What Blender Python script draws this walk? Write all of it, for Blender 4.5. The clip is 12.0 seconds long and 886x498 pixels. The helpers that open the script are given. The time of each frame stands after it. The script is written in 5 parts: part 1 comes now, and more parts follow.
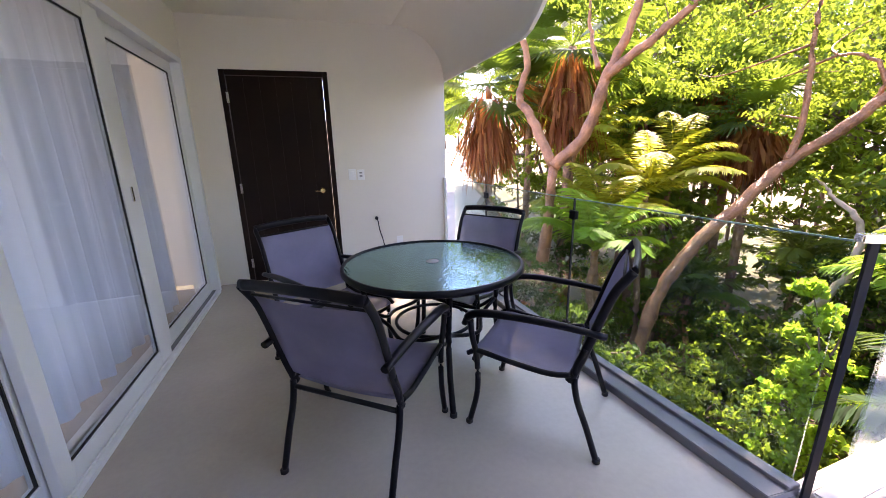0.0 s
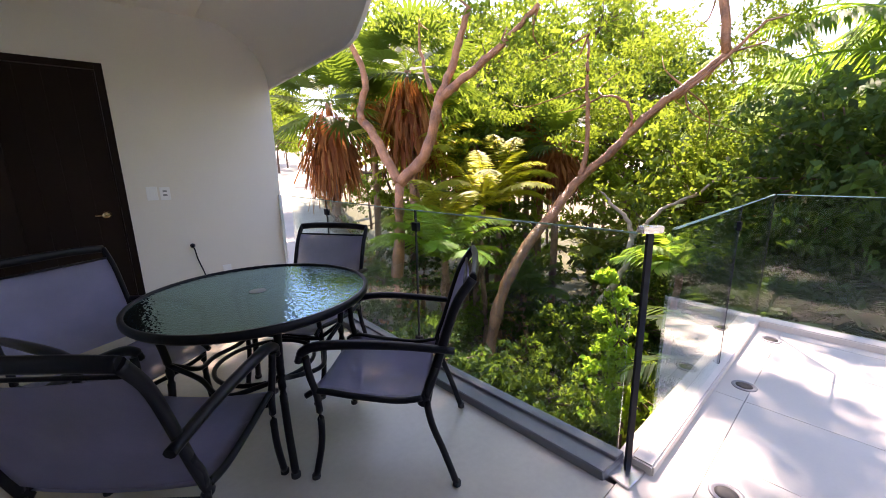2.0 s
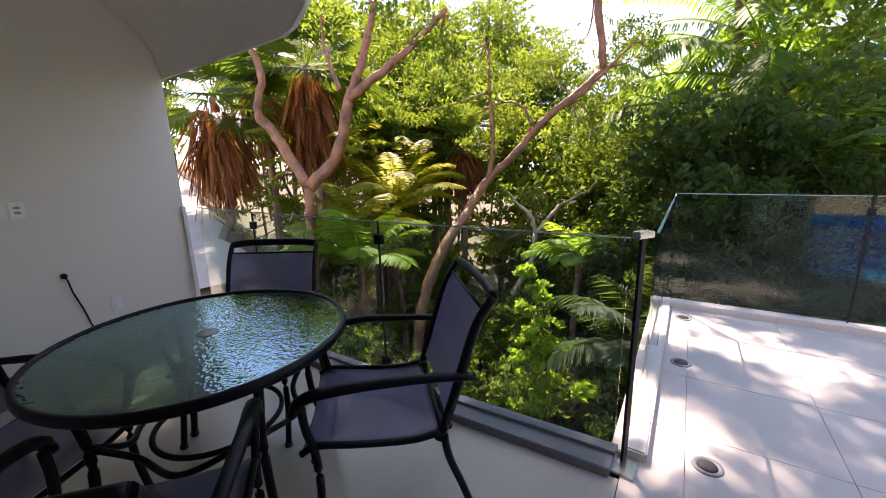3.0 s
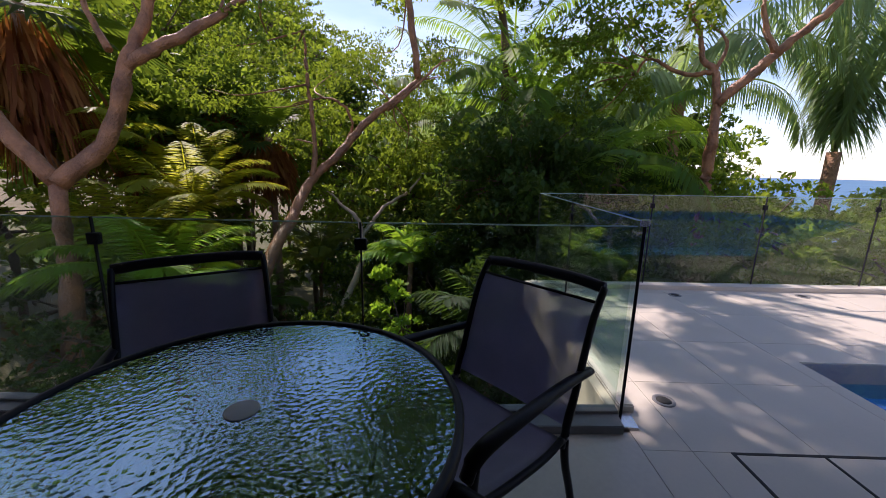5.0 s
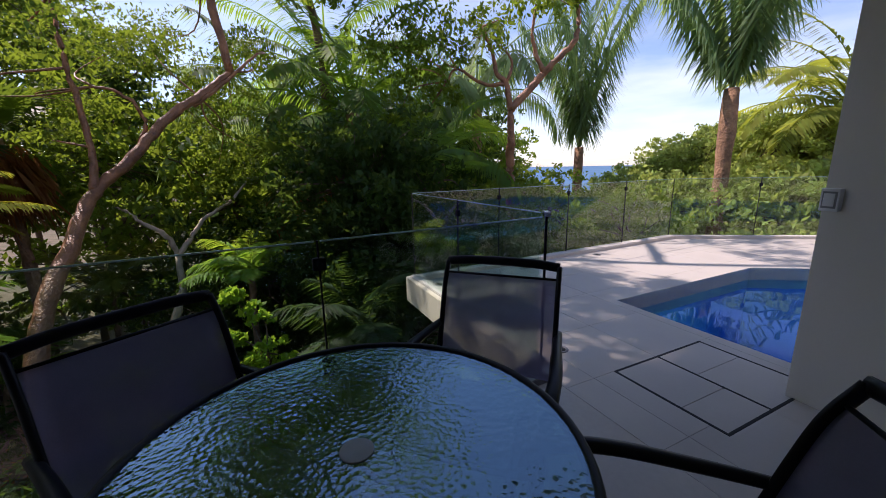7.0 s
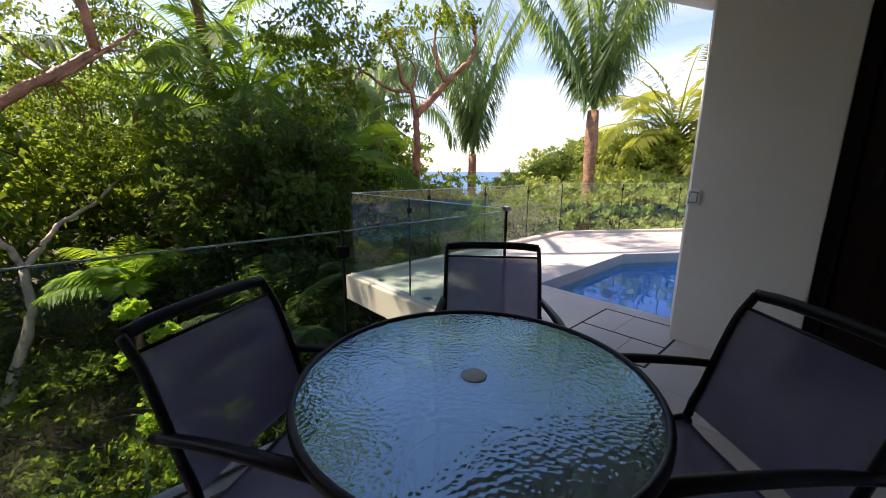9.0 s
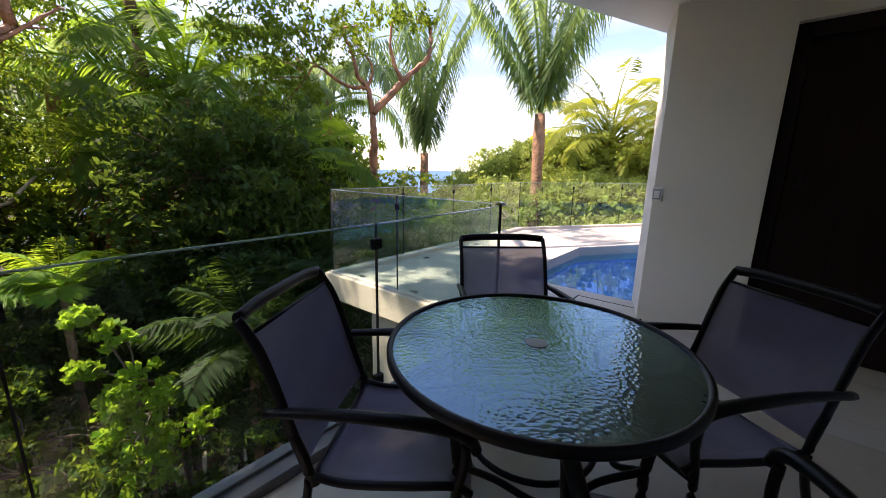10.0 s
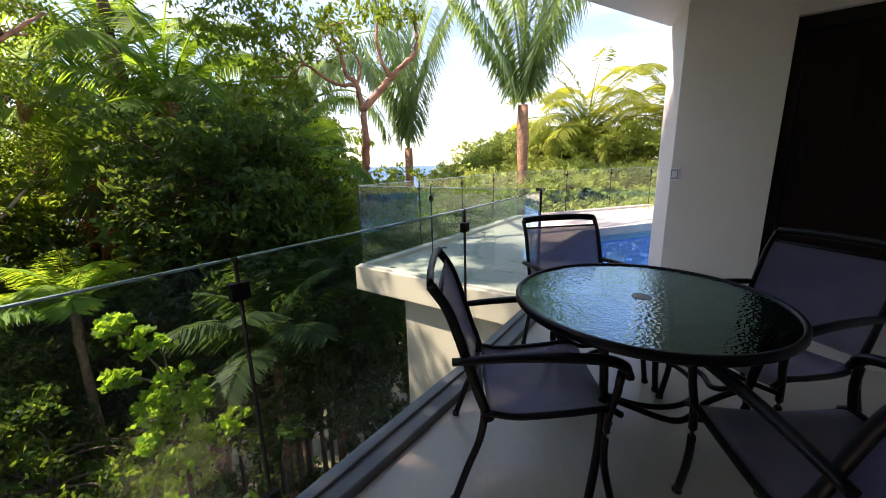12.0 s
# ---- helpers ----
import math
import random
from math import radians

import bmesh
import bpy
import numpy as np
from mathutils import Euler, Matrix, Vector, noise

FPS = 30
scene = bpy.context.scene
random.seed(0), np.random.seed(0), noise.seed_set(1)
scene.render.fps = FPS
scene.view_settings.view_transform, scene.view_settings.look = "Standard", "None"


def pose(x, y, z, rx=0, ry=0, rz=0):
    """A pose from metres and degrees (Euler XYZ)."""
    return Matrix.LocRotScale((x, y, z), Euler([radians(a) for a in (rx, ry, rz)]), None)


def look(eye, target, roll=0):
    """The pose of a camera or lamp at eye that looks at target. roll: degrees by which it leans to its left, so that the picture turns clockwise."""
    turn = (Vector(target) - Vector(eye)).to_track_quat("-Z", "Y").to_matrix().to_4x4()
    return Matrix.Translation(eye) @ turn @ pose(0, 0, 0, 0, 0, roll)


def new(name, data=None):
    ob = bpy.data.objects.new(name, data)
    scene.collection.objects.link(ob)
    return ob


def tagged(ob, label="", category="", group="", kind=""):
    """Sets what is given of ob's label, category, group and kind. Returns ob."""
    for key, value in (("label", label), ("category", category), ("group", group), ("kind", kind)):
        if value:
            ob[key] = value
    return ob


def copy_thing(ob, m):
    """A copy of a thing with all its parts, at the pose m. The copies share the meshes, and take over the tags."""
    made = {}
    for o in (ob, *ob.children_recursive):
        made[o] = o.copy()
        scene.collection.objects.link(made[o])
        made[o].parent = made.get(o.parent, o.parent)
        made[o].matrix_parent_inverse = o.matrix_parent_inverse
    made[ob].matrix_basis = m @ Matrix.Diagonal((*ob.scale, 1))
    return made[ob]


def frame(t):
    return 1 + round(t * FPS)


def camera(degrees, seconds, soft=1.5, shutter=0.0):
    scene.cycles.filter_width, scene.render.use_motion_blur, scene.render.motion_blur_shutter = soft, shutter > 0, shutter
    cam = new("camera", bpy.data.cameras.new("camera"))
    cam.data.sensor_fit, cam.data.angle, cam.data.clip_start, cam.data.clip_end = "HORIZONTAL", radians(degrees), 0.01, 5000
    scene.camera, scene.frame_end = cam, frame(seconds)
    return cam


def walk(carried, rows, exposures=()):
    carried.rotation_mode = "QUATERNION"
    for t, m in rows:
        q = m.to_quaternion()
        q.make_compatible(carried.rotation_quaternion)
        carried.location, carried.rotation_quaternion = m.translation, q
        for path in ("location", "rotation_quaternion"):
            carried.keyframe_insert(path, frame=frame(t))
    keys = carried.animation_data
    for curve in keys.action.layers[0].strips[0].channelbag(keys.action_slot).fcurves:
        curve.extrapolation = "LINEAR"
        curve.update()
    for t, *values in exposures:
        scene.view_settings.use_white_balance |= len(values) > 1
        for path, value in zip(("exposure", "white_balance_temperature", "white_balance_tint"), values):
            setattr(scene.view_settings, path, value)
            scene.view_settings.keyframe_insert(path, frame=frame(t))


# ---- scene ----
cam = camera(99.5, 12.0, soft=0.9)
PATH = [
    (0, (-0.462, -2.110, 1.345), (0.008, -0.232, 0.844), -1.2),
    (0.5, (-0.366, -2.081, 1.321), (0.307, -0.259, 0.846), -1.0),
    (1, (-0.281, -2.093, 1.316), (0.557, -0.336, 0.856), -1.5),
    (1.5, (-0.259, -2.116, 1.295), (0.753, -0.447, 0.857), -1.6),
    (2, (-0.307, -1.988, 1.291), (0.848, -0.410, 0.872), -1.1),
    (2.5, (-0.414, -1.779, 1.332), (0.964, -0.401, 0.884), -2.8),
    (3, (-0.502, -1.617, 1.337), (1.026, -0.400, 0.909), -1.5),
    (3.5, (-0.553, -1.284, 1.284), (1.150, -0.307, 0.904), -0.1),
    (5.5, (-0.777, -0.361, 1.296), (1.172, -0.466, 0.860), 1.2),
    (6, (-0.782, -0.138, 1.306), (1.117, -0.596, 0.876), 0.7),
    (6.5, (-0.795, 0.002, 1.338), (1.048, -0.638, 0.900), -1.4),
    (7, (-0.774, 0.066, 1.352), (1.055, -0.618, 0.919), -1.2),
    (9, (-0.777, 0.716, 1.337), (0.778, -0.470, 0.918), 0.4),
    (9.5, (-0.691, 0.933, 1.316), (0.744, -0.398, 0.903), 1.6),
    (10, (-0.628, 1.144, 1.325), (0.733, -0.259, 0.903), 1.2),
    (10.5, (-0.608, 1.351, 1.315), (0.740, -0.065, 0.892), 0.7),
    (11, (-0.574, 1.524, 1.321), (0.718, 0.061, 0.886), -0.4),
    (11.5, (-0.486, 1.632, 1.306), (0.800, 0.167, 0.861), -0.8),
    (12, (-0.352, 1.730, 1.303), (0.918, 0.252, 0.853), -1.4),
]
walk(cam, [(t, look(eye, target, roll)) for t, eye, target, roll in PATH],
     [(0, 3.05, 7050, 39), (1, 2.6, 7250, 34), (2.5, 2.25, 7200, 35), (3.5, 1.5, 7200, 32), (5.5, 0.5, 6450, 28), (6.5, 0.45, 6350, 29), (7.2, 0.5, 6500, 30), (9, 1.15, 7100, 30), (10.5, 1.5, 7250, 29), (12, 1.55, 7250, 29)])

# ---- light ----
SUN = Vector((0.46, 0.42, 0.78)).normalized()
world = bpy.data.worlds.new("sky")
scene.world = world
world.use_nodes = True
nt = world.node_tree
sky = nt.nodes.new("ShaderNodeTexSky")
sky.sky_type = "NISHITA"
sky.sun_disc = False
sky.sun_elevation = math.asin(SUN.z)
sky.sun_rotation = math.atan2(SUN.x, SUN.y)
sky.dust_density, sky.air_density, sky.ozone_density = 0.4, 1.0, 3.0
# thin broken cloud over the sky
where = nt.nodes.new("ShaderNodeTexCoord")
stretch = nt.nodes.new("ShaderNodeMapping")
stretch.inputs["Scale"].default_value = (1.6, 1.6, 7.0)
puffs = nt.nodes.new("ShaderNodeTexNoise")
puffs.inputs["Scale"].default_value, puffs.inputs["Detail"].default_value = 1.7, 7
cover = nt.nodes.new("ShaderNodeMapRange")
cover.inputs["From Min"].default_value, cover.inputs["From Max"].default_value = 0.42, 0.66
cover.inputs["To Max"].default_value = 0.38
white = nt.nodes.new("ShaderNodeMix")
white.data_type = "RGBA"
white.inputs[7].default_value = (8.2, 8.6, 9.2, 1)
nt.links.new(where.outputs["Generated"], stretch.inputs[0])
nt.links.new(stretch.outputs[0], puffs.inputs["Vector"])
nt.links.new(puffs.outputs[0], cover.inputs[0])
split = nt.nodes.new("ShaderNodeSeparateXYZ")
low = nt.nodes.new("ShaderNodeMapRange")
low.inputs["From Min"].default_value, low.inputs["From Max"].default_value = 0.12, 0.50
low.inputs["To Min"].default_value, low.inputs["To Max"].default_value = 1.0, 0.1
thin = nt.nodes.new("ShaderNodeMath")
thin.operation = "MULTIPLY"
nt.links.new(where.outputs["Generated"], split.inputs[0])
nt.links.new(split.outputs["Z"], low.inputs[0])
nt.links.new(low.outputs[0], thin.inputs[0])
nt.links.new(cover.outputs[0], thin.inputs[1])
nt.links.new(thin.outputs[0], white.inputs[0])
nt.links.new(sky.outputs[0], white.inputs[6])
nt.links.new(white.outputs[2], nt.nodes["Background"].inputs[0])
nt.nodes["Background"].inputs[1].default_value = 0.14
sun = new("sun", bpy.data.lights.new("sun", "SUN"))
sun.data.energy, sun.data.angle, sun.data.color = 4.4, radians(0.5), (1.0, 0.93, 0.82)
sun.matrix_world = look(SUN * 50, (0, 0, 0))


# ---- materials ----
def material(name, base, rough=0.6, metal=0.0, vary=0.12, scale=3.0, fine=60.0, bump=0.1, dist=0.002, tone=None, random_amount=0.0, spec=0.5):
    """A surface whose colour drifts at two scales, with fine relief."""
    m = bpy.data.materials.new(name)
    m.use_nodes = True
    t = m.node_tree
    b = t.nodes["Principled BSDF"]
    co = t.nodes.new("ShaderNodeTexCoord")
    big = t.nodes.new("ShaderNodeTexNoise")
    big.inputs["Scale"].default_value, big.inputs["Detail"].default_value = scale, 5
    small = t.nodes.new("ShaderNodeTexNoise")
    small.inputs["Scale"].default_value, small.inputs["Detail"].default_value = fine, 3
    for n in (big, small):
        t.links.new(co.outputs["Object"], n.inputs["Vector"])
    mix = t.nodes.new("ShaderNodeMix")
    mix.data_type = "RGBA"
    dark = [c * (1 - vary) for c in base] if tone is None else tone
    mix.inputs[6].default_value = (*dark, 1)
    mix.inputs[7].default_value = (*[min(1, c * (1 + vary)) for c in base], 1)
    add = t.nodes.new("ShaderNodeMath")
    add.operation = "MULTIPLY_ADD"
    add.inputs[1].default_value, add.inputs[2].default_value = 0.35, 0.32
    t.links.new(small.outputs[0], add.inputs[0])
    both = t.nodes.new("ShaderNodeMath")
    both.operation = "MULTIPLY_ADD"
    both.inputs[1].default_value, both.inputs[2].default_value = 1.4, -0.7
    t.links.new(big.outputs[0], both.inputs[0])
    total = t.nodes.new("ShaderNodeMath")
    total.use_clamp = True
    t.links.new(add.outputs[0], total.inputs[0])
    t.links.new(both.outputs[0], total.inputs[1])
    t.links.new(total.outputs[0], mix.inputs[0])
    colour = mix.outputs[2]
    if random_amount:
        info = t.nodes.new("ShaderNodeObjectInfo")
        isle = t.nodes.new("ShaderNodeNewGeometry")
        pick = t.nodes.new("ShaderNodeMath")
        pick.operation = "ADD"
        t.links.new(info.outputs["Random"], pick.inputs[0])
        t.links.new(isle.outputs["Random Per Island"], pick.inputs[1])
        val = t.nodes.new("ShaderNodeMath")
        val.operation = "MULTIPLY_ADD"
        val.inputs[1].default_value, val.inputs[2].default_value = random_amount, 1 - random_amount
        t.links.new(pick.outputs[0], val.inputs[0])
        hsv = t.nodes.new("ShaderNodeHueSaturation")
        t.links.new(val.outputs[0], hsv.inputs["Value"])
        t.links.new(colour, hsv.inputs["Color"])
        colour = hsv.outputs[0]
    t.links.new(colour, b.inputs["Base Color"])
    b.inputs["Roughness"].default_value, b.inputs["Metallic"].default_value = rough, metal
    b.inputs["Specular IOR Level"].default_value = spec
    bu = t.nodes.new("ShaderNodeBump")
    bu.inputs["Strength"].default_value, bu.inputs["Distance"].default_value = bump, dist
    t.links.new(small.outputs[0], bu.inputs["Height"])
    t.links.new(bu.outputs[0], b.inputs["Normal"])
    return m


def leaf_material(name, base, through_colour, vary=0.6, rough=0.55):
    """Thin leaves: gloss and colour from the face, warm light through it, each leaf a little different."""
    m = bpy.data.materials.new(name)
    m.use_nodes = True
    t = m.node_tree
    b, out = t.nodes["Principled BSDF"], t.nodes["Material Output"]
    isle = t.nodes.new("ShaderNodeNewGeometry")
    hsv = t.nodes.new("ShaderNodeHueSaturation")
    hsv.inputs["Color"].default_value = (*base, 1)
    val = t.nodes.new("ShaderNodeMapRange")
    val.inputs["To Min"].default_value, val.inputs["To Max"].default_value = 1 - vary, 1 + vary
    hue = t.nodes.new("ShaderNodeMapRange")
    hue.inputs["To Min"].default_value, hue.inputs["To Max"].default_value = 0.475, 0.515
    t.links.new(isle.outputs["Random Per Island"], val.inputs[0])
    t.links.new(isle.outputs["Random Per Island"], hue.inputs[0])
    t.links.new(val.outputs[0], hsv.inputs["Value"])
    t.links.new(hue.outputs[0], hsv.inputs["Hue"])
    t.links.new(hsv.outputs[0], b.inputs["Base Color"])
    b.inputs["Roughness"].default_value, b.inputs["Specular IOR Level"].default_value = rough, 0.16
    tr = t.nodes.new("ShaderNodeBsdfTranslucent")
    tr.inputs[0].default_value = (*through_colour, 1)
    mix = t.nodes.new("ShaderNodeMixShader")
    mix.inputs[0].default_value = 0.5
    t.links.new(b.outputs[0], mix.inputs[1])
    t.links.new(tr.outputs[0], mix.inputs[2])
    t.links.new(mix.outputs[0], out.inputs[0])
    return m


def glass_material(name, tint, rough=0.0, bump=0.0, scale=60.0, dist=0.003, base_gloss=0.03, gloss_tint=(1.0, 1.0, 1.0)):
    m = bpy.data.materials.new(name)
    m.use_nodes = True
    t = m.node_tree
    b, out = t.nodes["Principled BSDF"], t.nodes["Material Output"]
    t.nodes.remove(b)
    g = t.nodes.new("ShaderNodeBsdfGlossy")
    g.inputs["Roughness"].default_value = rough
    g.inputs["Color"].default_value = (*gloss_tint, 1)
    tr = t.nodes.new("ShaderNodeBsdfTransparent")
    tr.inputs[0].default_value = (*tint, 1)
    fr = t.nodes.new("ShaderNodeLayerWeight")
    fr.inputs[0].default_value = 0.5
    steep = t.nodes.new("ShaderNodeMath")
    steep.operation = "POWER"
    steep.inputs[1].default_value = 4.0
    t.links.new(fr.outputs["Facing"], steep.inputs[0])
    amount = t.nodes.new("ShaderNodeMath")
    amount.operation = "MULTIPLY_ADD"
    amount.inputs[1].default_value, amount.inputs[2].default_value = 0.85, base_gloss
    t.links.new(steep.outputs[0], amount.inputs[0])
    mix = t.nodes.new("ShaderNodeMixShader")
    t.links.new(amount.outputs[0], mix.inputs[0])
    t.links.new(tr.outputs[0], mix.inputs[1])
    t.links.new(g.outputs[0], mix.inputs[2])
    t.links.new(mix.outputs[0], out.inputs[0])
    if bump:
        n = t.nodes.new("ShaderNodeTexVoronoi")
        n.inputs["Scale"].default_value = scale
        co = t.nodes.new("ShaderNodeTexCoord")
        t.links.new(co.outputs["Object"], n.inputs["Vector"])
        bu = t.nodes.new("ShaderNodeBump")
        bu.inputs["Strength"].default_value, bu.inputs["Distance"].default_value = bump, dist
        t.links.new(n.outputs["Distance"], bu.inputs["Height"])
        t.links.new(bu.outputs[0], g.inputs["Normal"])
        t.links.new(bu.outputs[0], fr.inputs["Normal"])
    return m


CURTAIN = leaf_material("pale_curtain", (0.76, 0.80, 0.84), (0.74, 0.80, 0.86), 0.02, 0.9)
PLASTER = material("wall_plaster", (0.81, 0.765, 0.68), 0.8, vary=0.05, scale=1.2, fine=90, bump=0.15)
CEIL = material("ceiling_plaster", (0.82, 0.77, 0.68), 0.85, vary=0.05, scale=1.5, fine=90, bump=0.12)
FLOOR = material("polished_cement_tile", (0.49, 0.425, 0.345), 0.25, vary=0.20, scale=1.3, fine=35, bump=0.04)
DECK = material("deck_tile", (0.50, 0.455, 0.395), 0.6, vary=0.10, scale=1.8, fine=60, bump=0.12, random_amount=0.05)
CONCRETE = material("kerb_concrete", (0.55, 0.50, 0.44), 0.7, vary=0.14, scale=2.5, fine=50, bump=0.2)
CREAM = material("slab_cream_render", (0.62, 0.54, 0.42), 0.8, vary=0.12, scale=2.0, fine=70, bump=0.2)
GREYMETAL = material("grey_channel", (0.17, 0.17, 0.18), 0.5, vary=0.15, scale=4, bump=0.05)
STEEL = material("steel", (0.65, 0.65, 0.66), 0.25, metal=1.0, vary=0.05, bump=0.02)
BLACK = material("black_powder_coat", (0.005, 0.005, 0.008), 0.4, vary=0.3, scale=6, fine=220, bump=0.08, dist=0.0006, spec=0.22)
RUBBER = material("black_rubber", (0.015, 0.015, 0.015), 0.75, vary=0.2)
DARKWOOD = material("dark_stained_wood", (0.014, 0.006, 0.004), 0.5, vary=0.4, scale=2.0, fine=40, bump=0.12, spec=0.2)
WHITE = material("white_plastic", (0.88, 0.88, 0.86), 0.4, vary=0.03, scale=5, bump=0.03)
UPVC = material("white_frame", (0.78, 0.79, 0.80), 0.35, vary=0.04, scale=3, bump=0.03)
BRASS = material("satin_brass", (0.55, 0.40, 0.22), 0.25, metal=1.0, vary=0.1)

SLING = material("woven_sling", (0.26, 0.245, 0.37), 0.75, vary=0.18, scale=7, fine=240, bump=0.35, dist=0.0015)
weave = SLING.node_tree
holes, sheer_mix = weave.nodes.new("ShaderNodeBsdfTransparent"), weave.nodes.new("ShaderNodeMixShader")
sheer_mix.inputs[0].default_value = 0.12
weave.links.new(weave.nodes["Principled BSDF"].outputs[0], sheer_mix.inputs[1])
weave.links.new(holes.outputs[0], sheer_mix.inputs[2])
weave.links.new(sheer_mix.outputs[0], weave.nodes["Material Output"].inputs[0])
GLASS = glass_material("clear_glass", (0.86, 0.93, 0.90), base_gloss=0.03)
EDGE = material("glass_edge", (0.30, 0.46, 0.41), 0.15, vary=0.1)
# the last colour paints the table's reflections blue, as of a bluer sky
TABLEGLASS = glass_material("pebbled_glass", (0.27, 0.39, 0.31), 0.03, 0.8, 62.0, 0.0012, 0.21, (0.58, 0.86, 1.0))
DARKGLASS = glass_material("window_glass", (0.93, 0.96, 0.98), base_gloss=0.04)


# ---- mesh helpers ----
def part(name, bm, mat, parent=None, label=""):
    me = bpy.data.meshes.new(name)
    bm.to_mesh(me)
    bm.free()
    me.materials.append(mat)
    ob = new(name, me)
    if parent is not None:
        ob.parent = parent
    if label:
        ob["label"] = label
    return ob


def empty(name, m=None):
    ob = new(name)
    ob.empty_display_size = 0.1
    if m is not None:
        ob.matrix_world = m
    return ob


def box(bm, x0, x1, y0, y1, z0, z1, bevel=0.0):
    r = bmesh.ops.create_cube(bm, size=1.0)
    for v in r["verts"]:
        v.co = Vector(((x0 + x1) / 2 + v.co.x * (x1 - x0), (y0 + y1) / 2 + v.co.y * (y1 - y0), (z0 + z1) / 2 + v.co.z * (z1 - z0)))
    if bevel:
        edges = list({e for v in r["verts"] for e in v.link_edges})
        bmesh.ops.bevel(bm, geom=edges, offset=bevel, segments=2, affect="EDGES", profile=0.5)
    return bm


def boxed(*a, **k):
    return box(bmesh.new(), *a, **k)


def prism(points, z0, z1, bm=None, bevel=0.0):
    """A plan outline raised from z0 to z1."""
    bm = bm or bmesh.new()
    low = [bm.verts.new((x, y, z0)) for x, y in points]
    high = [bm.verts.new((x, y, z1)) for x, y in points]
    n = len(points)
    faces = [bm.faces.new(low[::-1]), bm.faces.new(high)]
    for i in range(n):
        faces.append(bm.faces.new((low[i], low[(i + 1) % n], high[(i + 1) % n], high[i])))
    bmesh.ops.recalc_face_normals(bm, faces=faces)
    if bevel:
        bmesh.ops.bevel(bm, geom=list({e for f in faces for e in f.edges}), offset=bevel, segments=2, affect="EDGES")
    return bm


def smooth_line(points, steps=6):
    """A rounded line through the points."""
    p = [Vector(q) for q in points]
    p = [p[0] * 2 - p[1]] + p + [p[-1] * 2 - p[-2]]
    out = []
    for i in range(1, len(p) - 2):
        a, b, c, d = p[i - 1], p[i], p[i + 1], p[i + 2]
        for s in range(steps):
            t = s / steps
            out.append(0.5 * (2 * b + (c - a) * t + (2 * a - 5 * b + 4 * c - d) * t * t + (3 * b - a - 3 * c + d) * t ** 3))
    out.append(p[-2])
    return out


def tube(bm, line, radius, sides=8, flat=1.0, closed=False, cap=True):
    """A tube along a line; radius a number or one a point; flat squeezes it sideways."""
    n = len(line)
    line = [Vector(p) for p in line]
    rings = []
    ref = Vector((0, 0, 1))
    for i, p in enumerate(line):
        if closed:
            d = (line[(i + 1) % n] - line[i - 1]).normalized()
        else:
            d = (line[min(i + 1, n - 1)] - line[max(i - 1, 0)]).normalized()
        side = d.cross(ref)
        if side.length < 0.05:
            side = d.cross(Vector((0, 1, 0)))
        side.normalize()
        up = side.cross(d).normalized()
        r = radius[i] if isinstance(radius, (list, tuple)) else radius
        rings.append([bm.verts.new(p + (side * math.cos(2 * math.pi * k / sides) * flat + up * math.sin(2 * math.pi * k / sides)) * r) for k in range(sides)])
    for i in range(n if closed else n - 1):
        a, b = rings[i], rings[(i + 1) % n]
        for k in range(sides):
            f = bm.faces.new((a[k], a[(k + 1) % sides], b[(k + 1) % sides], b[k]))
            f.smooth = True
    if cap and not closed:
        bm.faces.new(rings[0][::-1])
        bm.faces.new(rings[-1])
    return bm


def tubed(points, radius, sides=8, steps=6, flat=1.0):
    return tube(bmesh.new(), smooth_line(points, steps), radius, sides, flat)


def lathe(profile, sides=32, smooth=True):
    """A turned shape from (radius, height) points."""
    bm = bmesh.new()
    rings = [[bm.verts.new((r * math.cos(2 * math.pi * k / sides), r * math.sin(2 * math.pi * k / sides), z)) for k in range(sides)] for r, z in profile]
    for a, b in zip(rings, rings[1:]):
        for k in range(sides):
            f = bm.faces.new((a[k], a[(k + 1) % sides], b[(k + 1) % sides], b[k]))
            f.smooth = smooth
    bm.faces.new(rings[0][::-1])
    bm.faces.new(rings[-1])
    bmesh.ops.recalc_face_normals(bm, faces=bm.faces[:])
    return bm


# ---- structure ----
WALL_Y = 2.194          # face of the end wall with the dark door
SLIDE_X = -1.85         # face of the wall with the sliding doors
BACK_Y = -2.50          # face of the wall with the light switch
CEIL_Z = 2.62


def structure(ob, label, category):
    return tagged(ob, label, category, kind="structure")


# terrace floor, and the deck by the pool, sharing one level
structure(part("floor", prism([(-1.85, 2.194), (-1.85, -1.604), (1.02, -1.338), (0.82, 0.1), (0.66, 2.194)], -0.25, 0.0), FLOOR), "pale polished cement terrace floor with soft stains", "floor")
door_l, door_r, door_t = -1.565, -0.565, 2.155
w = bmesh.new()
box(w, -1.95, door_l, WALL_Y, WALL_Y + 0.2, -3.0, CEIL_Z)
box(w, door_r, 0.665, WALL_Y, WALL_Y + 0.2, -3.0, CEIL_Z)
box(w, door_l, door_r, WALL_Y, WALL_Y + 0.2, door_t, CEIL_Z)
box(w, door_l, door_r, WALL_Y, WALL_Y + 0.2, -3.0, 0.0)
structure(part("wall_north", w, PLASTER), "smooth warm grey plaster end wall", "wall")
w = bmesh.new()
box(w, -2.05, SLIDE_X, 2.02, 2.194, -3.0, CEIL_Z)
box(w, -2.05, SLIDE_X, -3.2, -1.6, -3.0, CEIL_Z)
box(w, -2.05, SLIDE_X, -1.6, 2.02, 2.20, CEIL_Z)
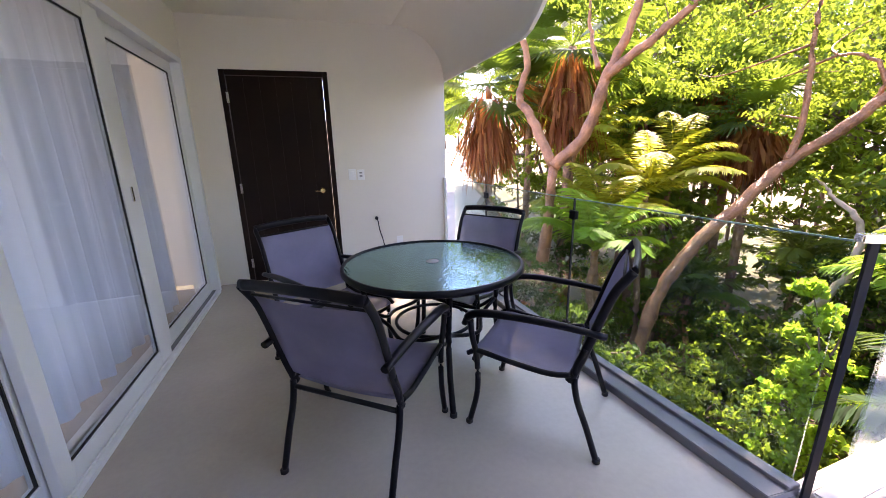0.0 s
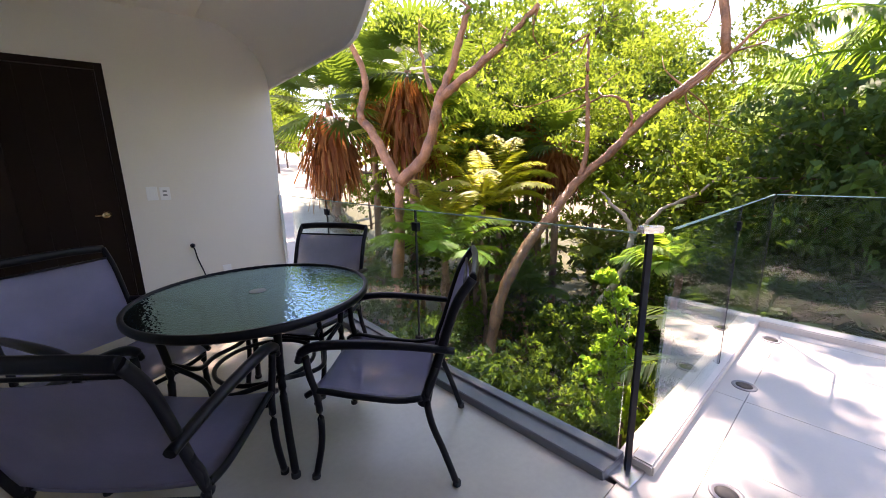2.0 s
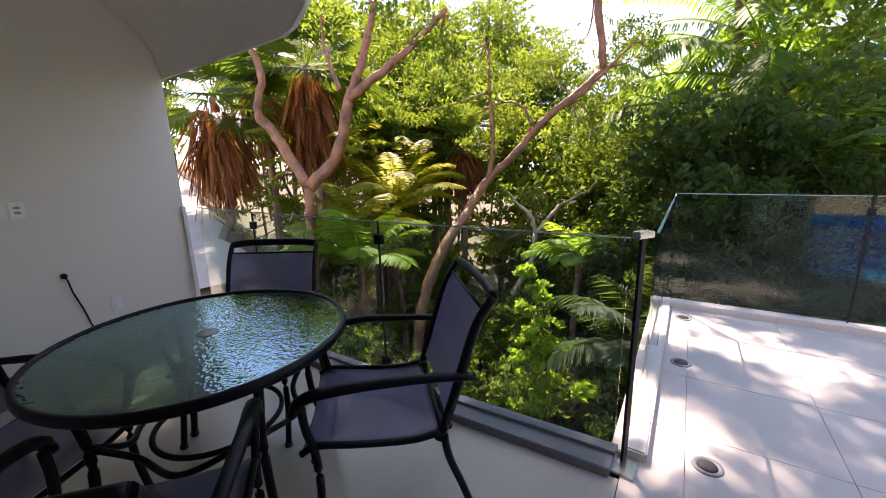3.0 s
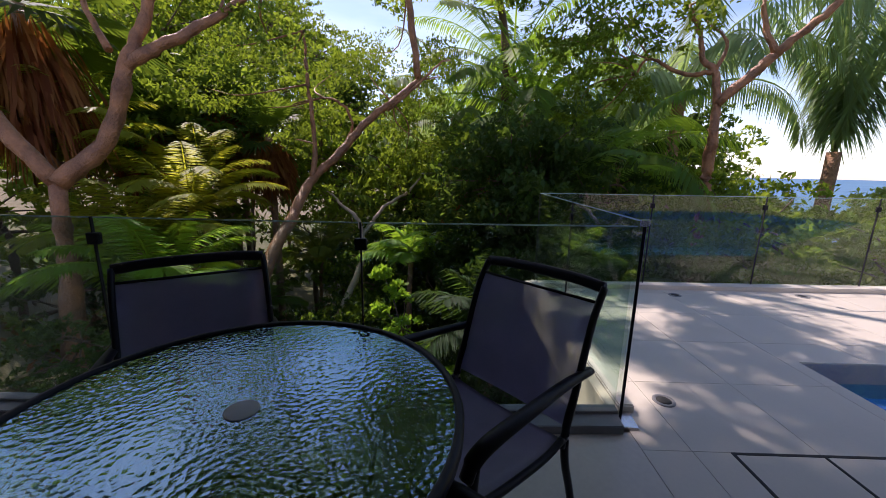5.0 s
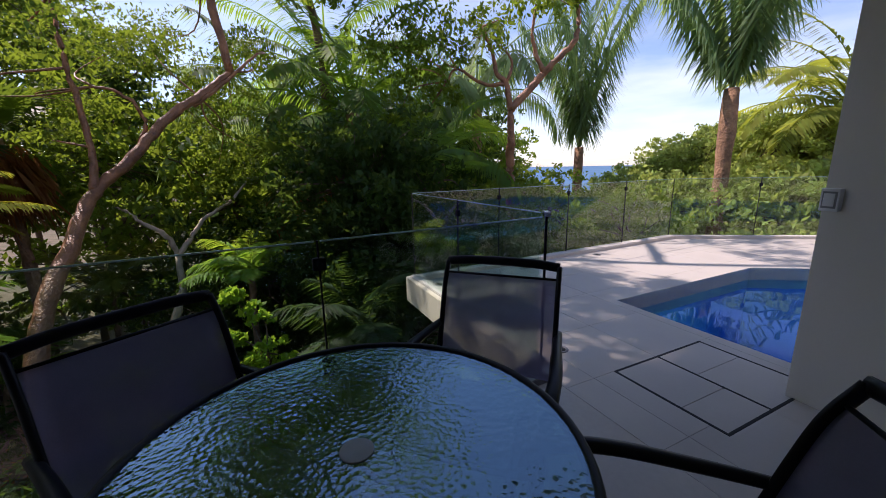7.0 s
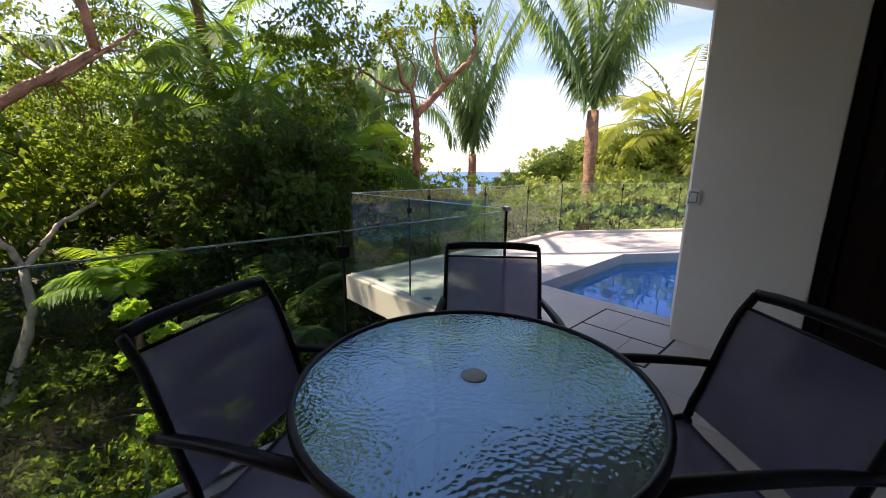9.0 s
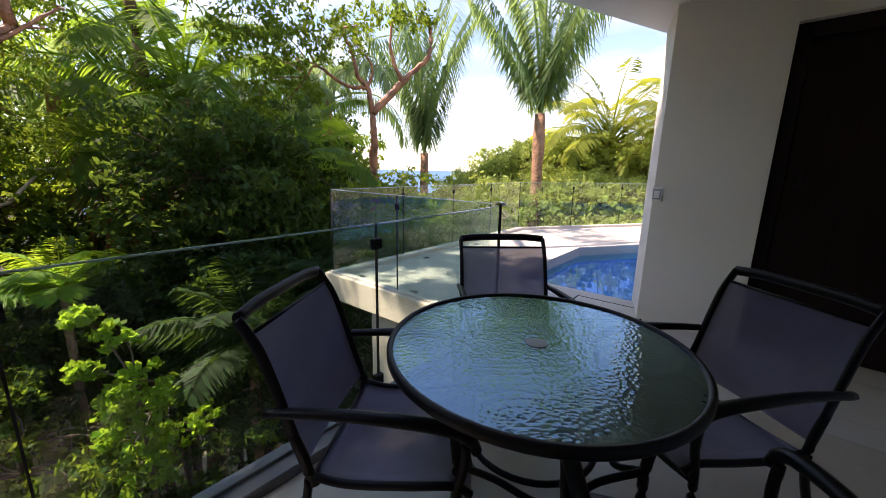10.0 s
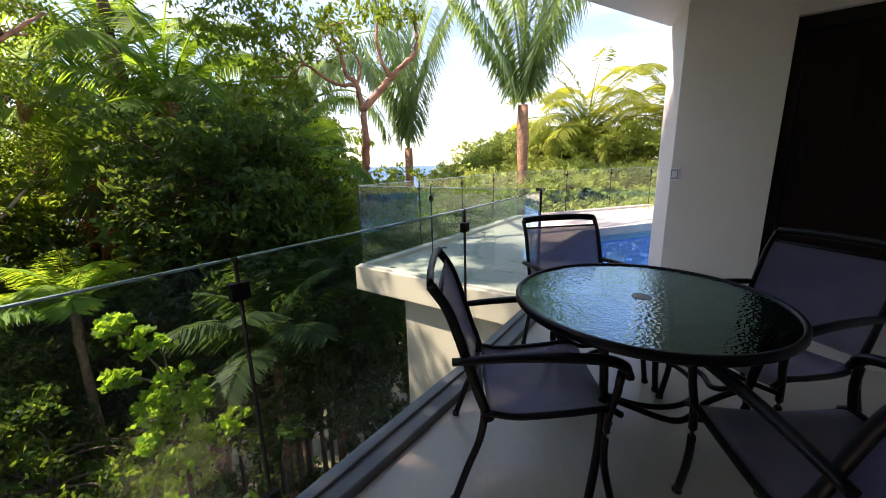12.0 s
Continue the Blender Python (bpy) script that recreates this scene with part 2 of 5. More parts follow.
box(w, -2.05, SLIDE_X, -1.6, 2.02, -3.0, 0.0)
structure(part("wall_west", w, PLASTER), "warm grey plaster wall round the sliding doors", "wall")
structure(part("wall_south", prism([(0.36, -2.48), (0.60, -3.10), (-0.30, -3.10), (-0.38, -2.50)], -0.25, 3.0, bevel=0.004), PLASTER), "free-standing warm grey plaster wall by the pool", "wall")
structure(part("wall_south_back", boxed(-1.95, -0.30, -3.30, -3.10, -0.25, 3.0), PLASTER), "shaded plaster wall beside the pool", "wall")
structure(part("ceiling", prism([(-2.05, 2.394), (-2.05, -3.3), (0.62, -3.1), (1.16, -1.4), (0.80, 2.394)], CEIL_Z, CEIL_Z + 0.25), CEIL), "plain warm white plaster terrace ceiling", "ceiling")
# the soffit over the open side sweeps down in a cove to the end wall
w = bmesh.new()
rings = []
for k in range(25):
    y = 2.394 - 2.6 * k / 24
    xe, rise = 0.665 + 0.0765 * (2.19 - y), min(1.0, max(0.0, (0.55 - y) / 0.75))
    low = 2.09 + 0.52 * rise * rise * (3 - 2 * rise)
    cove = [(xe - 0.55 * (1 - math.cos(a)), low + (CEIL_Z - low) * math.sin(a)) for a in [radians(9 * i) for i in range(11)]]
    rings.append([w.verts.new((x, y, z)) for x, z in cove + [(xe - 0.55, CEIL_Z + 0.03), (xe + 0.03, CEIL_Z + 0.03), (xe + 0.03, low + 0.004)]])
for a, b in zip(rings, rings[1:]):
    for k in range(len(a)):
        f = w.faces.new((a[k], a[(k + 1) % len(a)], b[(k + 1) % len(a)], b[k]))
        f.smooth = k < 10
w.faces.new(rings[0])
w.faces.new(rings[-1][::-1])
bmesh.ops.recalc_face_normals(w, faces=w.faces[:])
structure(part("ceiling_cove", w, CEIL), "smooth plaster cove sweeping down above the open side", "ceiling")
U, V = Vector((0.9957, 0.0924, 0)), Vector((0.0924, -0.9957, 0))
CORNER = Vector((1.14, -1.33, 0))


def deck(u, v, z=0.0):
    """A place on the pool deck: metres along its north edge, and away from it."""
    p = CORNER + U * u + V * v
    return Vector((p.x, p.y, z))


def plan(*uv):
    return [deck(u, v).xy for u, v in uv]


ZONES = [[(-3.1, 0.0), (2.33, 0.0), (2.35, 1.54), (-3.1, 1.54)], [(0.67, 1.54), (2.35, 1.54), (2.40, 3.97), (0.67, 3.97)], [(0.67, 3.97), (2.40, 3.97), (2.41, 5.0), (-2.2, 11.97), (-3.95, 10.94)]]
w = bmesh.new()
for zone in ZONES:
    prism(plan(*zone), -0.27, -0.012, w)
structure(part("pool_deck", w, CONCRETE), "thick cream concrete pool deck slab", "deck")
pool_shape = [(0.67, 1.54), (0.67, 3.97), (-3.95, 10.94), (-6.4, 9.0), (-6.0, 1.54)]
structure(part("deck_support_wall", prism(plan((-0.1, 0.10), (1.72, 0.10), (1.72, 0.35), (-0.1, 0.35)), -6.0, -0.27), CREAM), "cream rendered wall carrying the pool deck", "wall")
structure(part("deck_fascia", prism(plan((0.02, -0.06), (2.40, -0.06), (2.42, 0.0), (0.02, 0.0)), -0.27, 0.035, bevel=0.006), CREAM), "cream rendered face of the deck slab", "trim")
for name, quad in (("deck_kerb_north", [(0.035, 0.0), (2.40, 0.0), (2.40, 0.09), (0.035, 0.09)]), ("deck_kerb_east", [(2.26, 0.09), (2.40, 0.09), (2.48, 5.0), (2.32, 5.0)]), ("deck_kerb_south", [(2.32, 5.0), (2.48, 5.0), (-2.15, 12.05), (-2.30, 11.95)])):
    structure(part(name, prism(plan(*quad), -0.012, 0.05, bevel=0.008), CONCRETE), "low pale concrete kerb along the deck edge", "kerb")

# pool
POOLTILE = material("blue_pool_tile", (0.010, 0.075, 0.36), 0.25, vary=0.25, scale=3, fine=30, bump=0.05)
POOLBASE = material("light_blue_pool_floor", (0.06, 0.52, 0.78), 0.4, vary=0.15, scale=1.5, fine=20, bump=0.05)
pool = tagged(empty("swimming_pool"), "blue tiled swimming pool with still reflecting water", "pool", kind="structure")
w = bmesh.new()
pts = plan(*pool_shape)
n = len(pts)
top = [w.verts.new((x, y, -0.012)) for x, y in pts]
low = [w.verts.new((x, y, -1.3)) for x, y in pts]
for i in range(n):
    w.faces.new((top[i], top[(i + 1) % n], low[(i + 1) % n], low[i]))
part("pool_walls", w, POOLTILE, pool)
w = bmesh.new()
w.faces.new([w.verts.new((x, y, -1.3)) for x, y in pts])
part("pool_floor", w, POOLBASE, pool)
w = bmesh.new()
w.faces.new([w.verts.new((x, y, -0.16)) for x, y in pts])
# blue gloss tint: a deeper sky reflection coloured into the water
WATER = glass_material("pool_water", (0.42, 0.78, 0.95), 0.0, 0.10, 3.0, 0.02, 0.02, (0.50, 0.74, 1.0))
water = part("water", w, WATER, pool, "still blue water surface")
water.visible_shadow = False


# ---- glass railings ----
def pane(a, b, z0, z1, parent, thick=0.012):
    """A glass sheet between two plan points, with its polished green top edge."""
    a, b = Vector(a), Vector(b)
    d = (b - a).normalized()
    nrm = Vector((-d.y, d.x)) * thick / 2
    p = part("pane", prism([a - nrm, b - nrm, b + nrm, a + nrm], z0, z1 - 0.006), GLASS, parent)
    p.visible_shadow = False
    part("polished_edge", prism([a - nrm, b - nrm, b + nrm, a + nrm], z1 - 0.006, z1), EDGE, p)
    return p


def clamp_block(p, d, z, parent, size=0.028):
    d = Vector(d).normalized()
    nrm = Vector((-d.y, d.x))
    p = Vector(p)
    q = [p - d * size - nrm * 0.016, p + d * size - nrm * 0.016, p + d * size + nrm * 0.016, p - d * size + nrm * 0.016]
    return part("clamp", prism(q, z - 0.028, z + 0.028, bevel=0.003), BLACK, parent, "black metal glass clamp")


def seal(p, d, z0, z1, parent, half=0.004):
    d = Vector(d).normalized()
    nrm = Vector((-d.y, d.x)) * 0.007
    p = Vector(p)
    return part("seal", prism([p - d * half - nrm, p + d * half - nrm, p + d * half + nrm, p - d * half + nrm], z0, z1), RUBBER, parent, "black joint between panes")


rail = tagged(empty("glass_railing"), "frameless clear glass railing along the terrace edge", "railing")
line = [Vector((0.765, 2.18)), Vector((0.836, 1.309)), Vector((0.95, 0.017)), Vector((1.13, -1.30))]
for i in range(3):
    a, b = line[i], line[i + 1]
    d = (b - a).normalized()
    pane(a + d * 0.012, b - d * 0.012, 0.03, 1.04, rail)
for p, d in ((line[1], line[2] - line[1]), (line[2], line[3] - line[2])):
    clamp_block(p, d, 0.934, rail)
    clamp_block(p, d, 0.16, rail)
    seal(p, d, 0.05, 1.04, rail, 0.0035)
pd = Vector((0.89, -0.45)).normalized()
pn = Vector((0.45, 0.89)).normalized()
c0 = Vector((1.14, -1.33))
part("corner_post", prism([c0 - pd * 0.012 - pn * 0.007, c0 + pd * 0.012 - pn * 0.007, c0 + pd * 0.012 + pn * 0.007, c0 - pd * 0.012 + pn * 0.007], 0.0, 1.04), BLACK, rail, "flat black corner post")
part("post_cap", prism([c0 - pd * 0.045 - pn * 0.02, c0 + pd * 0.045 - pn * 0.02, c0 + pd * 0.045 + pn * 0.02, c0 - pd * 0.045 + pn * 0.02], 1.04, 1.068, bevel=0.004), STEEL, rail, "brushed steel cap clip")
part("base_plate", prism([c0 + Vector(q) for q in ((-0.10, -0.06), (0.06, -0.06), (0.06, 0.06), (-0.10, 0.06))], 0.0, 0.012, bevel=0.003), STEEL, rail)
# upstand that carries the terrace glass
inner = [Vector((0.655, 2.194)), Vector((0.735, 1.309)), Vector((0.83, 0.017)), Vector((1.00, -1.30))]
outer = [Vector((0.80, 2.194)), Vector((0.875, 1.309)), Vector((0.99, 0.017)), Vector((1.17, -1.30))]
structure(part("terrace_kerb", prism(inner + outer[::-1], -0.30, 0.045, bevel=0.004), GREYMETAL), "low grey metal-clad kerb under the glass railing", "kerb")
structure(part("terrace_edge_face", prism([q + Vector((-0.02, 0)) for q in outer] + [q + Vector((0.02, 0)) for q in outer[::-1]], -3.0, -0.30), CREAM), "cream rendered face below the terrace", "trim")
structure(part("glass_channel", prism([q + Vector((-0.03, 0)) for q in line] + [q + Vector((0.03, 0)) for q in line[::-1]], 0.045, 0.062, bevel=0.002), GREYMETAL), "slim grey metal glazing channel", "trim")

structure(part("rail_wall_channel", boxed(0.640, 0.668, 2.150, 2.192, 0.0, 1.06, bevel=0.003), UPVC), "slim pale channel where the railing meets the wall", "trim")
deck_rail = tagged(empty("deck_glass_railing"), "frameless clear glass railing round the pool deck", "railing")
corners = [deck(0.10, 0.045).xy, deck(2.36, 0.045).xy, deck(2.44, 5.0).xy, deck(-2.18, 11.95).xy]
for a, b, cuts in ((corners[0], corners[1], 2), (corners[1], corners[2], 4), (corners[2], corners[3], 6)):
    d = (b - a).normalized()
    for i in range(cuts):
        p, q = a.lerp(b, i / cuts), a.lerp(b, (i + 1) / cuts)
        pane(p + d * 0.012, q - d * 0.012, 0.05, 1.05, deck_rail)
        if i:
            seal(p, d, 0.05, 1.05, deck_rail)
            clamp_block(p, d, 0.93, deck_rail, 0.02)
for p in corners[1:3]:
    seal(p, (1, 0), 0.05, 1.05, deck_rail)

# ---- doors ----
door = tagged(empty("door_1", pose(0, 0, 0)), "closed dark-stained wooden door with brass knob", "door", kind="structure")
w = bmesh.new()
box(w, door_l, door_l + 0.05, WALL_Y - 0.012, WALL_Y + 0.15, 0, door_t, 0.003)
box(w, door_r - 0.05, door_r, WALL_Y - 0.012, WALL_Y + 0.15, 0, door_t, 0.003)
box(w, door_l + 0.05, door_r - 0.05, WALL_Y - 0.012, WALL_Y + 0.15, door_t - 0.05, door_t, 0.003)
part("door_frame", w, DARKWOOD, door)
leaf = part("door_leaf", boxed(door_l + 0.054, door_r - 0.054, WALL_Y + 0.008, WALL_Y + 0.05, 0.008, door_t - 0.054, bevel=0.003), DARKWOOD, door)
for k in range(6):
    x = door_l + 0.06 + k * 0.1465
    part("plank", boxed(x, x + 0.142, WALL_Y + 0.002, WALL_Y + 0.009, 0.012, door_t - 0.058, bevel=0.0015), DARKWOOD, leaf)
for z in (0.22, 1.02, 1.90):
    part("hinge", boxed(door_l + 0.040, door_l + 0.066, WALL_Y - 0.018, WALL_Y + 0.004, z - 0.05, z + 0.05, bevel=0.003), STEEL, door, "steel hinge")
knob = part("knob", lathe([(0.032, 0), (0.032, 0.006), (0.012, 0.012), (0.011, 0.035), (0.024, 0.045), (0.029, 0.060), (0.022, 0.072), (0.004, 0.076)], 20), BRASS, door, "round satin brass knob")
knob.matrix_local = pose(-0.715, WALL_Y + 0.002, 0.968, 90)
part("latch_lever", boxed(-0.79, -0.72, WALL_Y - 0.020, WALL_Y - 0.008, 0.955, 0.968, bevel=0.003), BRASS, door)

back_door = tagged(empty("door_2"), "dark-stained wooden door in the shade", "door", kind="structure")
w = bmesh.new()
box(w, -1.846, -1.76, -2.75, -2.62, 0, 2.35, 0.003)
box(w, -0.45, -0.37, -2.75, -2.62, 0, 2.35, 0.003)
box(w, -1.76, -0.45, -2.75, -2.62, 2.25, 2.35, 0.003)
part("door_frame", w, DARKWOOD, back_door)
leaf = part("door_leaf", boxed(-1.756, -0.454, -2.72, -2.68, 0.008, 2.246, bevel=0.003), DARKWOOD, back_door)
for k in range(8):
    part("plank", boxed(-1.75 + k * 0.162, -1.75 + k * 0.162 + 0.157, -2.684, -2.676, 0.012, 2.24, bevel=0.0015), DARKWOOD, leaf)
part("handle", boxed(-0.56, -0.53, -2.68, -2.63, 1.25, 1.36, bevel=0.006), BLACK, back_door, "black metal handle")
structure(part("wall_over_door", boxed(-1.85, -0.36, -2.75, -2.55, 2.35, 2.62), PLASTER), "plaster wall above the shaded door", "wall")

# sliding glass doors
slider = tagged(empty("door_3"), "white-framed sliding glass doors, closed, with curtains behind", "door", kind="structure")


def sash(y0, y1, x, name, left=0.09, right=0.09):
    s = part(name, boxed(x - 0.02, x + 0.02, y0, y0 + left, 0.03, 2.15, bevel=0.004), UPVC, slider)
    part("stile", boxed(x - 0.02, x + 0.02, y1 - right, y1, 0.03, 2.15, bevel=0.004), UPVC, s)
    part("bottom_rail", boxed(x - 0.02, x + 0.02, y0 + left, y1 - right, 0.03, 0.13, bevel=0.004), UPVC, s)
    part("top_rail", boxed(x - 0.02, x + 0.02, y0 + left, y1 - right, 2.06, 2.15, bevel=0.004), UPVC, s)
    g = part("pane", boxed(x - 0.004, x + 0.004, y0 + left - 0.002, y1 - right + 0.002, 0.128, 2.062), DARKGLASS, s)
    g.visible_shadow = False
    w = bmesh.new()
    for a, b, c, d in ((y0 + left, y0 + left + 0.008, 0.13, 2.06), (y1 - right - 0.008, y1 - right, 0.13, 2.06), (y0 + left + 0.008, y1 - right - 0.008, 0.13, 0.138), (y0 + left + 0.008, y1 - right - 0.008, 2.052, 2.06)):
        box(w, x + 0.003, x + 0.012, a, b, c, d)
    part("gasket", w, RUBBER, s)
    return s


sash(0.66, 1.953, -1.905, "fixed_sash", left=0.15, right=0.07)
s = sash(-0.58, 0.64, -1.855, "sliding_sash", right=0.17)
part("pull", boxed(-1.836, -1.826, 0.560, 0.580, 1.09, 1.18, bevel=0.003), STEEL, s, "small recessed steel pull")
sash(-1.55, -0.50, -1.905, "fixed_sash")
w = bmesh.new()
box(w, -1.96, -1.80, -1.6, 1.955, 0.0, 0.028, 0.003)
box(w, -1.96, -1.81, 1.955, 2.02, 0.0, 2.2, 0.003)
box(w, -1.96, -1.81, -1.6, 1.955, 2.152, 2.2, 0.003)
box(w, -1.882, -1.874, -1.6, 1.955, 0.028, 0.040)
box(w, -1.832, -1.824, -1.6, 1.955, 0.028, 0.040)
part("door_frame", w, UPVC, slider)
part("track_groove", boxed(-1.872, -1.834, -1.58, 1.95, 0.028, 0.033), GREYMETAL, slider)

# the bedroom behind the sliding doors
w = bmesh.new()
box(w, -5.0, -1.75, -3.2, 2.19, -0.2, -0.005)
structure(part("room_floor", w, FLOOR), "pale bedroom floor behind the sliding doors", "floor")
w = bmesh.new()
box(w, -5.1, -5.0, -3.2, -2.2, 0, CEIL_Z)
box(w, -5.1, -5.0, 1.6, 2.4, 0, CEIL_Z)
box(w, -5.1, -5.0, -2.2, 1.6, 0, 0.3)
box(w, -5.1, -5.0, -2.2, 1.6, 2.4, CEIL_Z)
box(w, -5.0, -2.05, 2.3, 2.4, 0, CEIL_Z)
box(w, -5.0, -2.05, -3.3, -3.2, 0, CEIL_Z)
structure(part("room_walls", w, PLASTER), "pale bedroom walls behind the glass", "wall")
structure(part("room_ceiling", boxed(-5.1, -2.05, -3.3, 2.4, CEIL_Z, CEIL_Z + 0.1), CEIL), "plain bedroom ceiling", "ceiling")


def curtain(y0, y1, x):
    bm = bmesh.new()
    cols, rows = int((y1 - y0) / 0.018), 5
    grid = []
    for i in range(cols + 1):
        y = y0 + (y1 - y0) * i / cols
        a = 0.035 * math.sin(y * 31) + 0.015 * math.sin(y * 73 + 1)
        grid.append([bm.verts.new((x + a * (0.7 + 0.3 * j / rows), y, 2.3 - 2.27 * j / rows)) for j in range(rows + 1)])
    for i in range(cols):
        for j in range(rows):
            f = bm.faces.new((grid[i][j], grid[i + 1][j], grid[i + 1][j + 1], grid[i][j + 1]))
            f.smooth = True
    bmesh.ops.solidify(bm, geom=bm.faces[:], thickness=0.003)
    return part("curtain", bm, CURTAIN)


sheer = tagged(curtain(-1.5, 1.72, -2.12), "pale blue-grey sheer curtain in soft folds", "curtain")
# the wall with the sliding doors stands a little askew to the end wall
askew = Matrix.Translation((-1.85, 2.05, 0)) @ Matrix.Rotation(radians(4.1), 4, "Z") @ Matrix.Translation((1.85, -2.05, 0))
for ob in (bpy.data.objects["wall_west"], slider, sheer):
    ob.matrix_world = askew @ ob.matrix_world


# house wing beyond the pool, with its sunlit face
wing = tagged(empty("house_wing"), "plain cream rendered house wing beside the pool", "house")
part("wall", prism([(-6.6, -8.6), (-6.3, -3.3), (-9.0, -3.3), (-9.3, -8.6)], -3.0, 5.6), CREAM, wing)
part("wall", prism([(-4.6, -21.0), (-6.6, -8.6), (-9.3, -8.6), (-8.0, -21.0)], -6.0, 5.6), CREAM, wing)
part("roof", prism([(-4.4, -21.3), (-6.0, -3.0), (-9.6, -3.0), (-8.4, -21.3)], 5.6, 5.85, bevel=0.02), CEIL, wing)

# ---- table and chairs ----
PLUG = material("pale_plastic_plug", (0.30, 0.32, 0.31), 0.5, vary=0.05)
table = tagged(empty("patio_table"), "round patio table with pebbled glass top and black metal frame", "table")
R = 0.53
glass = part("tabletop", lathe([(R - 0.012, 0.706), (R - 0.012, 0.712)], 64, False), TABLEGLASS, table, "greenish pebbled safety glass")
w = bmesh.new()
prof = [(R - 0.022, 0.700), (R - 0.020, 0.690), (R, 0.682), (R + 0.008, 0.692), (R + 0.008, 0.712), (R + 0.002, 0.720), (R - 0.010, 0.720), (R - 0.014, 0.7135), (R - 0.014, 0.704)]
rings = [[w.verts.new((r * math.cos(2 * math.pi * k / 64), r * math.sin(2 * math.pi * k / 64), z)) for k in range(64)] for r, z in prof]
for i in range(len(prof)):
    a, b = rings[i], rings[(i + 1) % len(prof)]
    for k in range(64):
        f = w.faces.new((a[k], b[k], b[(k + 1) % 64], a[(k + 1) % 64]))
        f.smooth = True
bmesh.ops.recalc_face_normals(w, faces=w.faces[:])
part("rim", w, BLACK, table, "black metal rim")
part("umbrella_plug", lathe([(0.040, 0.7125), (0.040, 0.714), (0.037, 0.7152), (0.001, 0.7154)], 32), PLUG, table, "round pale plastic umbrella-hole plug")
for k in range(4):
    a = radians(-92 + 90 * k)
    c, s = math.cos(a), math.sin(a)
    leg = part("leg", tubed([(0.44, 0, 0.69), (0.425, 0, 0.60), (0.40, 0, 0.42), (0.42, 0, 0.2), (0.485, 0, 0.012)], 0.0165, 10), BLACK, table)
    leg.matrix_local = pose(0, 0, 0, 0, 0, math.degrees(a))
    foot = part("rubber_foot", lathe([(0.017, 0.0), (0.020, 0.003), (0.020, 0.02), (0.017, 0.024)], 12), RUBBER, leg)
    foot.matrix_local = pose(0.487, 0, 0)
    p0, p1 = Vector((0.40, 0, 0.44)), Vector((0, 0.40, 0.44))
    brace = part("brace", tubed([p0, (0.29, 0.06, 0.36), (0.22, 0.22, 0.33), (0.06, 0.29, 0.36), p1], 0.012, 8), BLACK, table)
    brace.matrix_local = pose(0, 0, 0, 0, 0, math.degrees(a))
w = bmesh.new()
tube(w, [(0.235 * math.cos(2 * math.pi * k / 40), 0.235 * math.sin(2 * math.pi * k / 40), 0.335) for k in range(40)], 0.011, 8, closed=True)
part("stretcher_ring", w, BLACK, table)


def sheet(profile, x0, x1, sag, thick=0.004, cols=10):
    """A sling stretched between two side rails along a (y, z) profile."""
    bm = bmesh.new()
    line = [Vector((0, y, z)) for y, z in profile]
    line = smooth_line(line, 5)
    grid = []
    for i, p in enumerate(line):
        d = (line[min(i + 1, len(line) - 1)] - line[max(i - 1, 0)]).normalized()
        nrm = Vector((0, -d.z, d.y))
        row = []
        for k in range(cols + 1):
            s = k / cols
            row.append(bm.verts.new(Vector((x0 + (x1 - x0) * s, p.y, p.z)) - nrm * sag * 4 * s * (1 - s)))
        grid.append(row)
    for i in range(len(grid) - 1):
        for k in range(cols):
            f = bm.faces.new((grid[i][k], grid[i][k + 1], grid[i + 1][k + 1], grid[i + 1][k]))
            f.smooth = True
    bmesh.ops.solidify(bm, geom=bm.faces[:], thickness=thick)
    return bm


